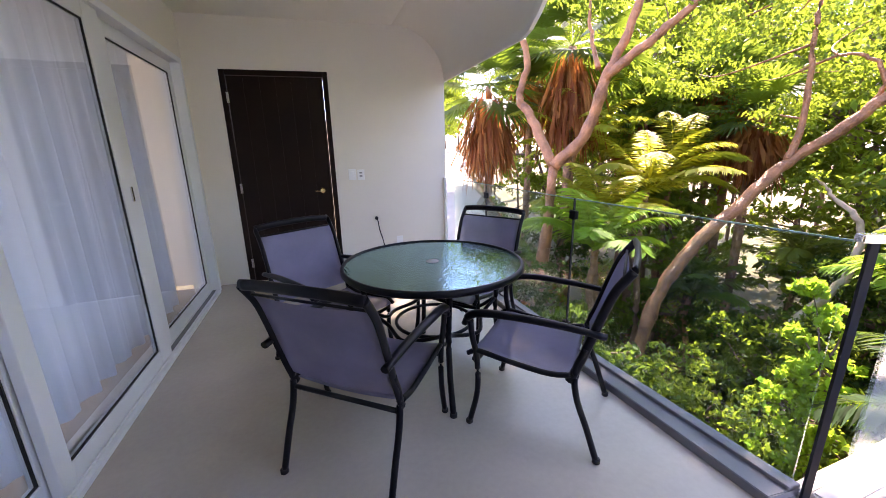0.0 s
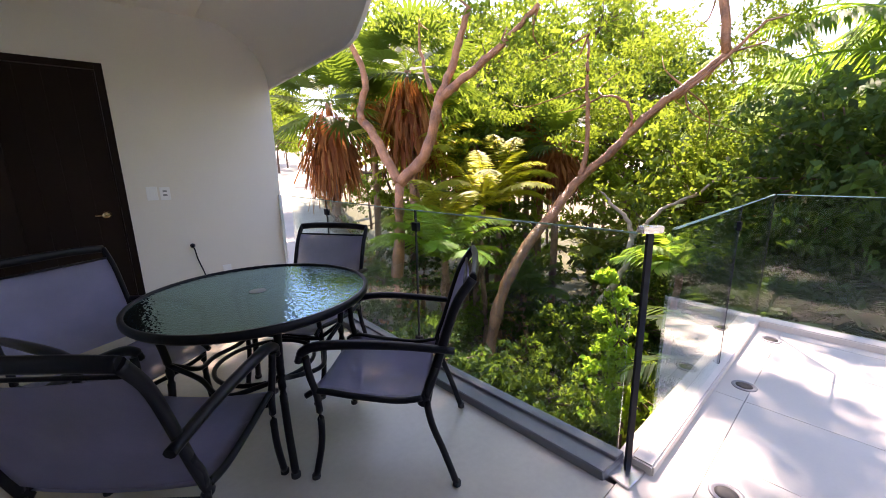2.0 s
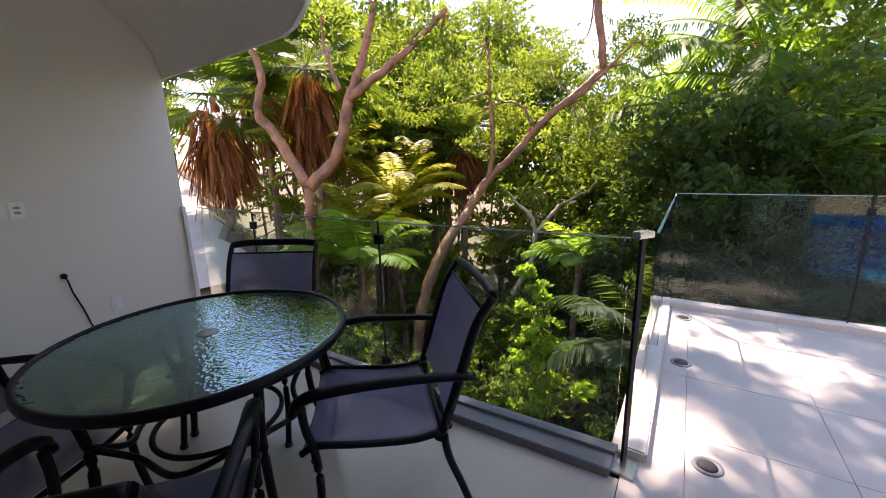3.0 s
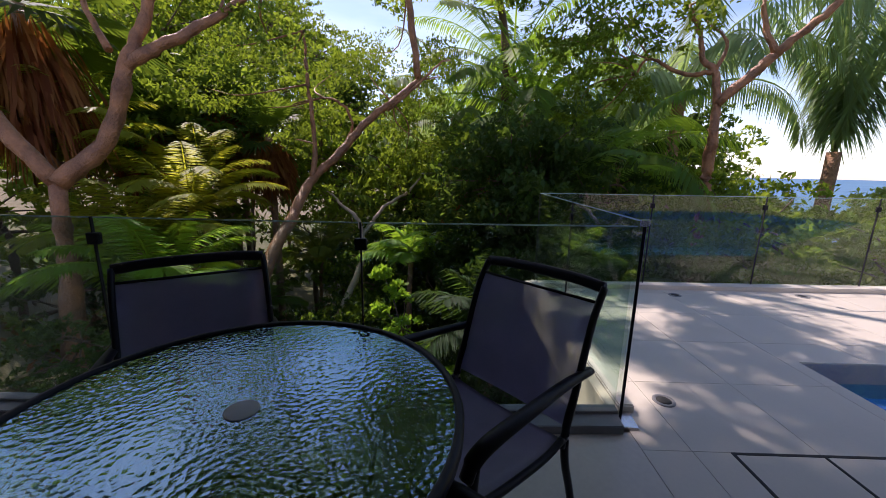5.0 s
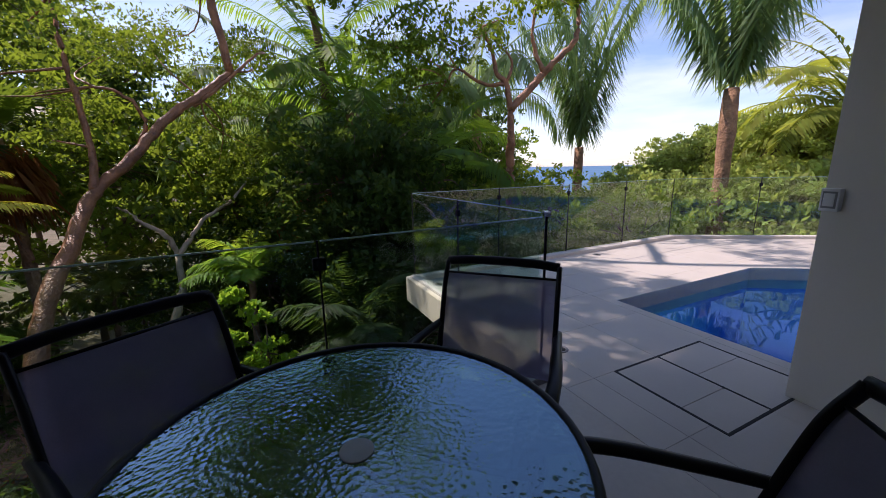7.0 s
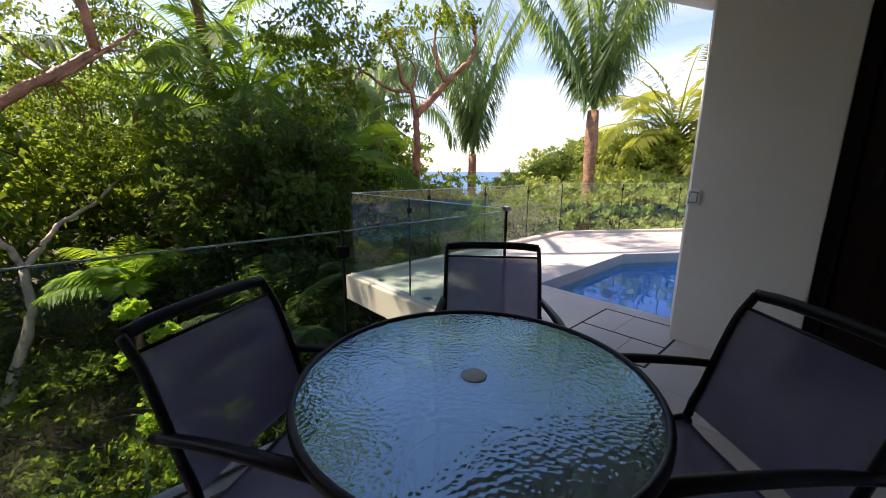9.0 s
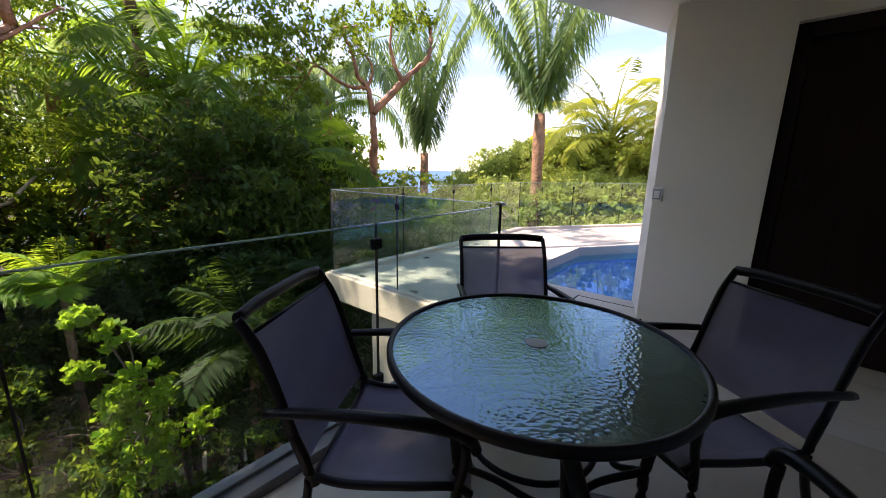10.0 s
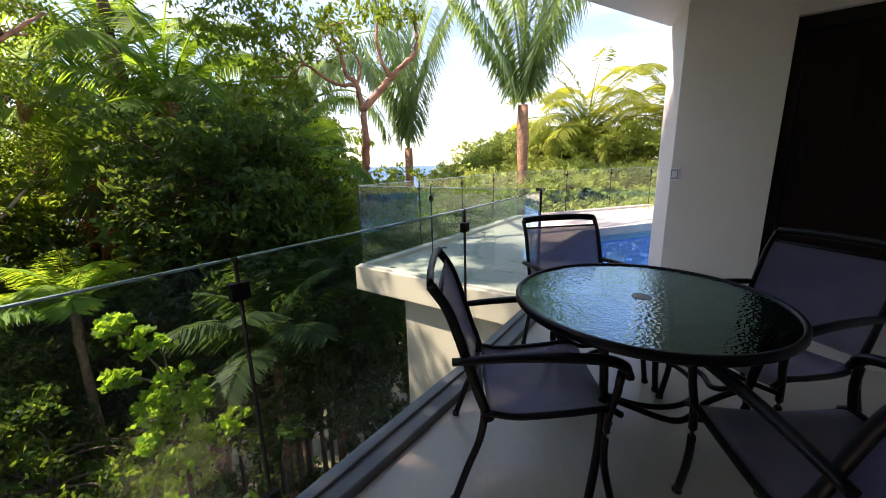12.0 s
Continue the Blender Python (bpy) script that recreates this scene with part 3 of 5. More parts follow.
def make_chair(m):
    """A sling armchair that faces +y, its base at the origin."""
    ch = empty("patio_chair", m)
    hw = 0.262
    back_line = [(-0.215, 0.405), (-0.255, 0.52), (-0.31, 0.70), (-0.35, 0.81), (-0.405, 0.895)]
    seat_line = [(-0.205, 0.400), (-0.10, 0.385), (0.08, 0.400), (0.22, 0.418), (0.275, 0.395)]
    for s in (-1, 1):
        x = s * hw
        part("back_upright", tubed([(x, -0.20, 0.37)] + [(x, y, z) for y, z in back_line], 0.019, 8, flat=0.62), BLACK, ch)
        part("rear_leg", tubed([(x, -0.335, 0.012), (x, -0.285, 0.16), (x, -0.235, 0.30), (x, -0.222, 0.43), (x, -0.26, 0.54)], 0.0145, 8), BLACK, ch)
        part("front_leg", tubed([(x, 0.265, 0.012), (x, 0.225, 0.20), (x, 0.228, 0.38), (x * 1.02, 0.250, 0.49), (x * 1.05, 0.255, 0.575)], 0.0145, 8), BLACK, ch)
        part("armrest", tubed([(x * 1.04, -0.335, 0.612), (x * 1.06, -0.15, 0.630), (x * 1.10, 0.06, 0.638), (x * 1.08, 0.20, 0.625), (x * 1.06, 0.262, 0.598), (x * 1.05, 0.285, 0.555)], [0.014 + 0.006 * min(1, i / 18) * (1 if i < 26 else 0.4) for i in range(31)], 8, flat=1.25), BLACK, ch)
        part("seat_rail", tubed([(x, y, z) for y, z in seat_line], 0.013, 8), BLACK, ch)
        for y, name in ((-0.337, "rear"), (0.267, "front")):
            ft = part("foot_cap", lathe([(0.015, 0.0), (0.018, 0.003), (0.018, 0.018), (0.015, 0.022)], 10), RUBBER, ch)
            ft.matrix_local = pose(x, y, 0)
    part("top_rail", tubed([(-hw, -0.405, 0.895), (-hw * 0.5, -0.414, 0.905), (hw * 0.5, -0.414, 0.905), (hw, -0.405, 0.895)], 0.0215, 10, 5, flat=0.62), BLACK, ch)
    part("sling_bar", tubed([(-hw, -0.372, 0.848), (hw, -0.372, 0.848)], 0.006, 8, 2), BLACK, ch)
    part("rear_stretcher", tubed([(-hw, -0.222, 0.36), (hw, -0.222, 0.36)], 0.011, 8, 2), BLACK, ch)
    part("front_stretcher", tubed([(-hw, 0.235, 0.36), (-hw * 0.5, 0.238, 0.345), (hw * 0.5, 0.238, 0.345), (hw, 0.235, 0.36)], 0.011, 8, 3), BLACK, ch)
    part("back_sling", sheet([(-0.225, 0.435), (-0.255, 0.52), (-0.31, 0.70), (-0.345, 0.80), (-0.372, 0.848)], -hw + 0.008, hw - 0.008, -0.018), SLING, ch, "grey-mauve woven sling back")
    part("seat_sling", sheet(seat_line, -hw + 0.008, hw - 0.008, 0.016), SLING, ch, "grey-mauve woven sling seat")
    return ch


def chair_pose(x, y, outward):
    """The chair whose top rail's middle stands over x, y and whose back looks the given way, in degrees."""
    a = radians(outward)
    return pose(x - 0.405 * math.cos(a), y - 0.405 * math.sin(a), 0, 0, 0, outward + 90)


first = make_chair(chair_pose(-0.65, -0.835, -125))
tagged(first, "black metal patio armchair with grey-mauve woven sling", "chair", "chairs round the table")
for x, y, a in ((0.73, -0.79, -41), (0.638, 0.63, 38), (-0.835, 0.60, 125)):
    copy_thing(first, chair_pose(x, y, a))

# ---- fixtures ----
def plate(name, x, z, w, h, label, category, inserts):
    ob = part(name, boxed(x - w / 2, x + w / 2, WALL_Y - 0.010, WALL_Y, z - h / 2, z + h / 2, bevel=0.003), WHITE)
    tagged(ob, label, category)
    for dx, dz, iw, ih, mat, nm in inserts:
        part(nm, boxed(x + dx - iw / 2, x + dx + iw / 2, WALL_Y - 0.014, WALL_Y - 0.009, z + dz - ih / 2, z + dz + ih / 2, bevel=0.0015), mat, ob)
    return ob


GREY = material("grey_plastic", (0.30, 0.30, 0.30), 0.5, vary=0.05)
plate("light_switch", -0.392, 1.125, 0.078, 0.118, "white wall plate with one rocker switch", "light switch", [(0, 0, 0.034, 0.066, WHITE, "rocker")])
plate("power_outlet", -0.300, 1.120, 0.076, 0.112, "white wall plate with two dark sockets", "power outlet", [(0, 0.022, 0.030, 0.016, GREY, "socket"), (0, -0.012, 0.030, 0.016, GREY, "socket")])
plate("power_outlet", 0.095, 0.347, 0.072, 0.112, "white wall socket plate low on the wall", "power outlet", [(0, 0.02, 0.028, 0.022, WHITE, "socket"), (0, -0.02, 0.028, 0.022, WHITE, "socket")])
sw = part("light_switch", boxed(0.285, 0.362, -2.494, -2.448, 1.085, 1.200, bevel=0.004), WHITE)
tagged(sw, "pale surface-mounted switch box on plaster wall", "light switch")
part("recess", boxed(0.294, 0.353, -2.4485, -2.4465, 1.100, 1.185), GREY, sw, "grey recess round the rocker")
part("rocker", boxed(0.303, 0.347, -2.449, -2.443, 1.11, 1.175, bevel=0.002), WHITE, sw)
cable = tagged(empty("power_cable"), "black power cable hanging from a wall bracket", "cable")
k = part("bracket", lathe([(0.020, 0), (0.020, 0.02), (0.012, 0.03), (0.010, 0.055)], 12), BLACK, cable)
k.matrix_local = pose(-0.16, WALL_Y, 0.63, 90)
part("cord", tubed([(-0.165, WALL_Y - 0.045, 0.63), (-0.15, WALL_Y - 0.055, 0.60), (-0.135, WALL_Y - 0.03, 0.50), (-0.10, WALL_Y - 0.02, 0.36), (-0.07, WALL_Y - 0.02, 0.20), (-0.02, WALL_Y - 0.03, 0.05), (0.10, WALL_Y - 0.05, 0.008), (0.3, WALL_Y - 0.08, 0.008)], 0.006, 6), BLACK, cable)
def drain(u, v):
    d = tagged(empty("deck_light", Matrix.Translation(deck(u, v))), "round sunken deck light with dark glass", "deck light", "deck lights")
    part("collar", lathe([(0.062, -0.01), (0.062, 0.004), (0.056, 0.006), (0.044, 0.006), (0.042, 0.002)], 28), GREYMETAL, d)
    part("lens", lathe([(0.041, -0.01), (0.041, 0.003), (0.02, 0.006), (0.001, 0.007)], 24), RUBBER, d)


for u, v in ((1.14, 0.20), (2.02, 0.20), (0.16, 0.32), (2.1, 1.5), (2.15, 2.9)):
    drain(u, v)

# access hatch: a steel tray round three tiles
hatch = tagged(empty("access_hatch"), "flush deck access hatch with dark metal surround", "hatch")
h0, h1, k0, k1 = -0.93, -0.24, 0.415, 1.34
w = bmesh.new()
for a, b, c, d in ((h0, h1, k0, k0 + 0.014), (h0, h1, k1 - 0.014, k1), (h0, h0 + 0.014, k0 + 0.014, k1 - 0.014), (h1 - 0.014, h1, k0 + 0.014, k1 - 0.014), (h0 + 0.014, h1 - 0.014, 0.838, 0.850)):
    prism(plan((a, c), (b, c), (b, d), (a, d)), -0.010, 0.002, w)
part("surround", w, RUBBER, hatch, "dark metal hatch surround")
for a, b, c, d in ((h0 + 0.016, -0.683, k0 + 0.016, 0.835), (-0.678, h1 - 0.016, k0 + 0.016, 0.835), (h0 + 0.016, -0.52, 0.853, k1 - 0.016), (-0.515, h1 - 0.016, 0.853, k1 - 0.016)):
    part("tile", prism(plan((a, c), (b, c), (b, d), (a, d)), -0.010, 0.0), DECK, hatch)
# ---- land ----
def road_x(y):
    return 1.0 + 0.24 * y


def ground_z(x, y):
    """Hillside: a lane climbs away along the back, and the bank drops from it towards the sea."""
    lane = -1.2 + 0.125 * max(-12.0, min(y, 60.0))
    d = x - road_x(max(-20.0, min(y, 60.0))) - 0.6
    z = lane
    if y < 6:
        z -= 0.4 * min(6 - y, 7)
    if d > 0:
        z -= 1.30 * min(d, 3.6) + 0.28 * max(0.0, d - 3.6) * min(1.0, max(0.12, (8 - y) / 12))
    z = max(z, -38.0)
    if d > 0:
        z += 0.30 * noise.noise(Vector((x * 0.3, y * 0.3, 0))) + 0.12 * noise.noise(Vector((x * 1.1, y * 1.1, 3)))
    return z


SOIL = material("leaf_litter_soil", (0.15, 0.105, 0.06), 0.95, vary=0.5, scale=1.2, fine=22, bump=0.7, dist=0.03, tone=(0.05, 0.06, 0.02))
LANE = material("pale_concrete_lane", (0.50, 0.44, 0.36), 0.85, vary=0.2, scale=1.2, fine=18, bump=0.3, dist=0.01)
def spread(n, reach):
    return [math.copysign(abs(s) ** 2.8, s) * reach for s in [2 * i / n - 1 for i in range(n + 1)]]


xs, ys = spread(150, 1500), spread(150, 1500)
w = bmesh.new()
grid = [[w.verts.new((x, y, ground_z(x, y) if not (-7 < x < 0.7 and -14 < y < 2.6) else -3.2)) for y in ys] for x in xs]
for i in range(len(xs) - 1):
    for j in range(len(ys) - 1):
        f = w.faces.new((grid[i][j], grid[i + 1][j], grid[i + 1][j + 1], grid[i][j + 1]))
        f.smooth = True
structure(part("ground", w, SOIL), "steep jungle ground with dry leaf litter", "ground")
w = bmesh.new()
rows = []
for k in range(30):
    y = 5.6 + k * 1.2
    rim = 0.35 + 0.4 * noise.noise(Vector((k * 0.7, 0.3, 0)))
    rows.append([w.verts.new((road_x(y) + dx, y, max(ground_z(road_x(y) - 1, y), ground_z(road_x(y) + dx, y)) + dz)) for dx, dz in ((-3.0, 0.0), (-3.0, 0.03), (rim, 0.03), (rim + 0.12, -0.1))])
for a, b in zip(rows, rows[1:]):
    for k in range(3):
        w.faces.new((a[k], a[k + 1], b[k + 1], b[k]))
bmesh.ops.recalc_face_normals(w, faces=w.faces[:])
structure(part("road", w, LANE), "sunlit pale concrete lane climbing through the jungle", "road")
SEA = material("sea_water", (0.085, 0.175, 0.275), 0.6, vary=0.2, scale=0.01, fine=0.3, bump=0.2, dist=0.3, spec=0.08)
w = bmesh.new()
bmesh.ops.create_circle(w, cap_ends=True, radius=4600, segments=64)
for v in w.verts:
    v.co.z = -34
structure(part("sea", w, SEA), "calm blue sea reaching the horizon", "water")

# ---- plants ----
LEAF_SUN = leaf_material("sunny_leaf", (0.10, 0.165, 0.022), (0.28, 0.38, 0.028))
LEAF_MID = leaf_material("green_leaf", (0.06, 0.12, 0.025), (0.34, 0.46, 0.04))
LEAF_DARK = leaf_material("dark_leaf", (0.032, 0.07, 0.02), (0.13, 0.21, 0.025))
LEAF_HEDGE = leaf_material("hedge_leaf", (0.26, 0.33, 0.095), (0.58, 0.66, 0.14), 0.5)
LEAF_BRIGHT = leaf_material("fresh_leaf", (0.14, 0.28, 0.025), (0.48, 0.68, 0.05), 0.35)
PALM = leaf_material("palm_leaf", (0.07, 0.15, 0.03), (0.34, 0.54, 0.04), 0.3, 0.5)
PALM_GREY = leaf_material("blue_palm_leaf", (0.13, 0.21, 0.11), (0.36, 0.50, 0.14), 0.3, 0.5)
PALM_GOLD = leaf_material("golden_palm_leaf", (0.20, 0.25, 0.045), (0.46, 0.50, 0.05), 0.3, 0.5)
DEAD = leaf_material("dead_palm_leaf", (0.30, 0.13, 0.05), (0.52, 0.19, 0.045), 0.6, 0.8)
PALM_YELLOW = leaf_material("yellow_palm_leaf", (0.20, 0.24, 0.03), (0.74, 0.74, 0.05), 0.35, 0.5)
PALM_DARK = leaf_material("dark_fan_leaf", (0.035, 0.075, 0.02), (0.16, 0.24, 0.02), 0.5, 0.45)
BARK_RED = material("red_peeling_bark", (0.34, 0.150, 0.068), 0.5, vary=0.6, scale=4, fine=26, bump=0.8, dist=0.03, tone=(0.075, 0.032, 0.020))
BARK_PALE = material("pale_bark", (0.46, 0.36, 0.27), 0.75, vary=0.4, scale=6, fine=40, bump=0.4, dist=0.015, tone=(0.26, 0.19, 0.14))
BARK_DARK = material("brown_bark", (0.14, 0.09, 0.06), 0.85, vary=0.4, scale=5, fine=30, bump=0.5, dist=0.02)
BARK_PALM = material("ringed_palm_bark", (0.36, 0.20, 0.115), 0.85, vary=0.5, scale=3.5, fine=14, bump=1.0, dist=0.05, tone=(0.085, 0.045, 0.03))


def quads(name, verts, mat, parent, label=""):
    """One mesh from an array of quads, four corners each."""
    v = np.asarray(verts, dtype=np.float32).reshape(-1, 3)
    n = len(v) // 4
    me = bpy.data.meshes.new(name)
    me.vertices.add(4 * n)
    me.vertices.foreach_set("co", v.ravel())
    me.loops.add(4 * n)
    me.loops.foreach_set("vertex_index", np.arange(4 * n, dtype=np.int32))
    me.polygons.add(n)
    me.polygons.foreach_set("loop_start", np.arange(0, 4 * n, 4, dtype=np.int32))
    me.update(calc_edges=True)
    me.validate()
    me.materials.append(mat)
    ob = new(name, me)
    ob.parent = parent
    if label:
        ob["label"] = label
    return ob


def unit(a):
    return a / np.maximum(np.linalg.norm(a, axis=-1, keepdims=True), 1e-6)


def leaf_quads(rng, centres, size, shape=0.42, lift=0.6):
    """Pointed leaves round the given centres, mostly lying flat and tipping down."""
    n = len(centres)
    nrm = unit(rng.normal(size=(n, 3)) * [1, 1, 0.6] + [0, 0, lift])
    d = unit(np.cross(nrm, rng.normal(size=(n, 3))))
    d[:, 2] -= 0.25
    side = unit(np.cross(nrm, d))
    ln = size * rng.uniform(0.6, 1.35, (n, 1))
    c = np.asarray(centres)
    a, b = c - d * ln * 0.5, c + d * ln * 0.5
    mid = c - d * ln * 0.06 + nrm * ln * 0.06
    return np.stack([a, mid + side * ln * shape * 0.55, b, mid - side * ln * shape * 0.55], 1)


def cloud(rng, blobs, per, shell=0.55):
    """Leaf places in clumps: small sprays scattered in the outer part of each blob (x, y, z, r)."""
    out = []
    for x, y, z, r in blobs:
        sprays = max(3, per // 16)
        dirs = unit(rng.normal(size=(sprays, 3)))
        rad = r * (shell + (1 - shell) * rng.uniform(0, 1, (sprays, 1))) * rng.uniform(0.75, 1.15, (sprays, 1))
        centre = dirs * rad * [1, 1, 0.7] + [x, y, z]
        pts = np.repeat(centre, 16, 0) + rng.normal(size=(sprays * 16, 3)) * r * 0.13 * [1, 1, 0.5]
        out.append(pts)
    return np.concatenate(out)


def limb_line(points, wobble, rng, steps=7):
    line = smooth_line(points, steps)
    return [p + Vector(rng.normal(size=3)) * (wobble if 0 < i < len(line) - 1 else 0) for i, p in enumerate(line)]


def limb(points, r0, r1, mat, parent, rng, name="limb", wobble=0.012, sides=10):
    line = limb_line(points, wobble, rng)
    n = len(line)
    rad = [(r0 + (r1 - r0) * i / (n - 1)) * (1 + 0.10 * rng.normal() * 0.6) for i in range(n)]
    return part(name, tube(bmesh.new(), line, rad, sides), mat, parent)


def twigs(blobs, starts, mat, parent, rng, r=0.02):
    """Thin branches from the nearest of the given places out to each clump."""
    bm = bmesh.new()
    for x, y, z, rr in blobs:
        c = Vector((x, y, z))
        s = min((Vector(q) for q in starts), key=lambda q: (q - c).length)
        mid = s.lerp(c, 0.5) + Vector(rng.normal(size=3)) * 0.12 * (c - s).length
        line = smooth_line([s, mid, c], 5)
        tube(bm, line, [r * (1.3 - 1.0 * i / (len(line) - 1)) for i in range(len(line))], 5)
    return tagged(part("twig", bm, mat, parent), kind="stuff")


def frond(rng, base, heading, rise, length, droop, leaflet, width=0.035, pairs=34, hang=0.5, twist=0.0):
    """A feather palm leaf: the points of its rib, and quads of its leaflets."""
    h = np.array([math.cos(heading), math.sin(heading), 0.0])
    sidev = np.array([-h[1], h[0], 0.0])
    pts, p, ang = [], np.array(base, float), rise
    steps = 12
    for i in range(steps + 1):
        pts.append(p.copy())
        ang_i = ang - droop * (i / steps) ** 1.6
        p = p + (h * math.cos(ang_i) + np.array([0, 0, 1.0]) * math.sin(ang_i)) * length / steps
    pts = np.array(pts)
    out = []
    for k in range(pairs):
        s = 0.14 + 0.86 * k / (pairs - 1)
        f = s * steps
        i = min(int(f), steps - 1)
        q = pts[i] + (pts[i + 1] - pts[i]) * (f - i)
        fwd = unit(pts[i + 1] - pts[i])
        ll = leaflet * (0.35 + 0.65 * math.sin(math.pi * min(1.0, 0.12 + 0.88 * s)) ** 0.6) * rng.uniform(0.85, 1.1)
        for sg in (-1, 1):
            up = np.cross(sidev, fwd)
            d = unit(sidev * sg * 0.85 + fwd * 0.55 - np.array([0, 0, hang * rng.uniform(0.6, 1.4)]) + up * twist * sg)
            tip = q + d * ll - np.array([0, 0, hang * 0.35 * ll])
            mid = q + d * ll * 0.45
            wv = unit(np.cross(d, np.array([0, 0, 1.0]) + fwd * 0.4)) * width
            out.append([q - wv * 0.3, mid - wv, tip, mid + wv])
    return pts, out


def feather_palm(name, base, top, r, fronds, length, rise, droop, leaflet, mat, seed, label, hang=0.6, skirt=0, pairs=34, width=0.035):
    rng = np.random.default_rng(seed)
    tree = tagged(empty(name, Matrix.Translation(base)), label, "palm tree")
    b, t = Vector((0, 0, 0)), Vector(top) - Vector(base)
    limb([b, b.lerp(t, 0.35) + Vector((0.06, -0.05, 0)), b.lerp(t, 0.7) + Vector((-0.04, 0.05, 0)), t], r * 1.35, r, BARK_PALM, tree, rng, "trunk", 0.01)
    for k in range(fronds):
        a = k * 2.39996 + rng.uniform(-0.3, 0.3)
        e = rise[0] + (rise[1] - rise[0]) * ((k + 0.5) / fronds) + rng.uniform(-0.08, 0.08)
        pts, q = frond(rng, t, a, e, length * rng.uniform(0.85, 1.1), droop * rng.uniform(0.8, 1.2), leaflet, width, pairs, hang)
        for i in range(12):
            thick = 0.03 * (1.1 - i / 12.0) * (length / 3.0)
            for across in (np.array([-math.sin(a), math.cos(a), 0]) * thick, np.array([0, 0, thick])):
                q.append([pts[i] - across, pts[i + 1] - across * 0.9, pts[i + 1] + across * 0.9, pts[i] + across])
        quads("frond", q, mat, tree)
    if skirt:
        hanging_skirt(rng, t, skirt, tree, 60, 0.35)
    return tree


def hanging_skirt(rng, top, length, parent, strips, radius):
    out = []
    top = np.array(top)
    for _ in range(strips):
        a = rng.uniform(0, 2 * math.pi)
        rr = radius * rng.uniform(0.25, 1.0)
        p = top + np.array([math.cos(a) * rr * 0.5, math.sin(a) * rr * 0.5, -rng.uniform(0, 0.35) * length])
        q = p + np.array([math.cos(a) * rr * 0.6, math.sin(a) * rr * 0.6, -length * rng.uniform(0.25, 0.85)]) + rng.normal(size=3) * 0.11
        wv = np.array([-math.sin(a), math.cos(a), 0]) * rng.uniform(0.02, 0.06)
        m = (p + q) / 2 + rng.normal(size=3) * 0.04
        out += [[p - wv * 0.4, m - wv, q, m + wv], [m + wv * 1.5, m - wv * 0.5, q + wv * 3 - [0, 0, 0.1], q + wv * 2]]
    return quads("dead_leaf_skirt", out, DEAD, parent, "hanging dry brown leaf skirt")


def fan_palm(name, base, top, r, leaves, radius, seed, label, skirt=1.6, mat=None):
    rng = np.random.default_rng(seed)
    mat = mat or PALM_DARK
    tree = tagged(empty(name, Matrix.Translation(base)), label, "palm tree")
    t = Vector(top) - Vector(base)
    limb([Vector((0, 0, 0)), t * 0.5 + Vector((0.08, 0.03, 0)), t], r * 1.2, r, BARK_PALM, tree, rng, "trunk", 0.008)
    tt = np.array(t)
    for k in range(leaves):
        out = []
        a = k * 2.39996
        e = -0.7 + 1.9 * (k + 0.5) / leaves + rng.uniform(-0.15, 0.15)
        d = np.array([math.cos(a) * math.cos(e), math.sin(a) * math.cos(e), math.sin(e)])
        hub = tt + d * radius * rng.uniform(0.5, 0.8)
        side = unit(np.cross(d, [0, 0, 1.0]))
        nrm = np.cross(side, d)
        out.append([tt - side * 0.012, tt + side * 0.012, hub + side * 0.012, hub - side * 0.012])
        for j in range(26):
            g = -2.3 + 4.6 * j / 25
            v = d * math.cos(g) + side * math.sin(g) + nrm * 0.12
            ln = radius * 0.75 * (0.7 + 0.3 * math.cos(g)) * rng.uniform(0.9, 1.1)
            wv = unit(np.cross(v, nrm)) * ln * 0.045
            m = hub + v * ln * 0.5
            tip = hub + v * ln - np.array([0, 0, 0.22 * ln])
            out.append([hub, m - wv, tip, m + wv])
        quads("fan_leaf", out, mat, tree)
    if skirt:
        hanging_skirt(rng, t - Vector((0, 0, 0.1)), skirt, tree, 420, 0.42 * radius + 0.22)
    return tree


def leafy_tree(name, base, spine, blobs, per, size, mat, bark, r0, seed, label, forks=(), shape=0.42):
    """A broadleaved tree: trunk along spine, fork limbs, thin branches, and clumps of leaves."""
    rng = np.random.default_rng(seed)
    tree = tagged(empty(name, Matrix.Translation(base)), label, "tree")
    o = Vector(base)
    pts = [Vector(p) - o for p in spine]
    limb(pts, r0, r0 * 0.55, bark, tree, rng, "trunk")
    ends = list(pts[1:])
    for f in forks:
        line = [Vector(p) - o for p in f[1:]]
        limb(line, f[0], f[0] * 0.45, bark, tree, rng, "limb")
        ends += line[1:]
    rel = [(x - o.x, y - o.y, z - o.z, r) for x, y, z, r in blobs]
    if rel:
        twigs(rel, ends, bark, tree, rng, max(0.012, r0 * 0.14))
        quads("crown", leaf_quads(rng, cloud(rng, rel, per), size, shape), mat, tree)
    return tree


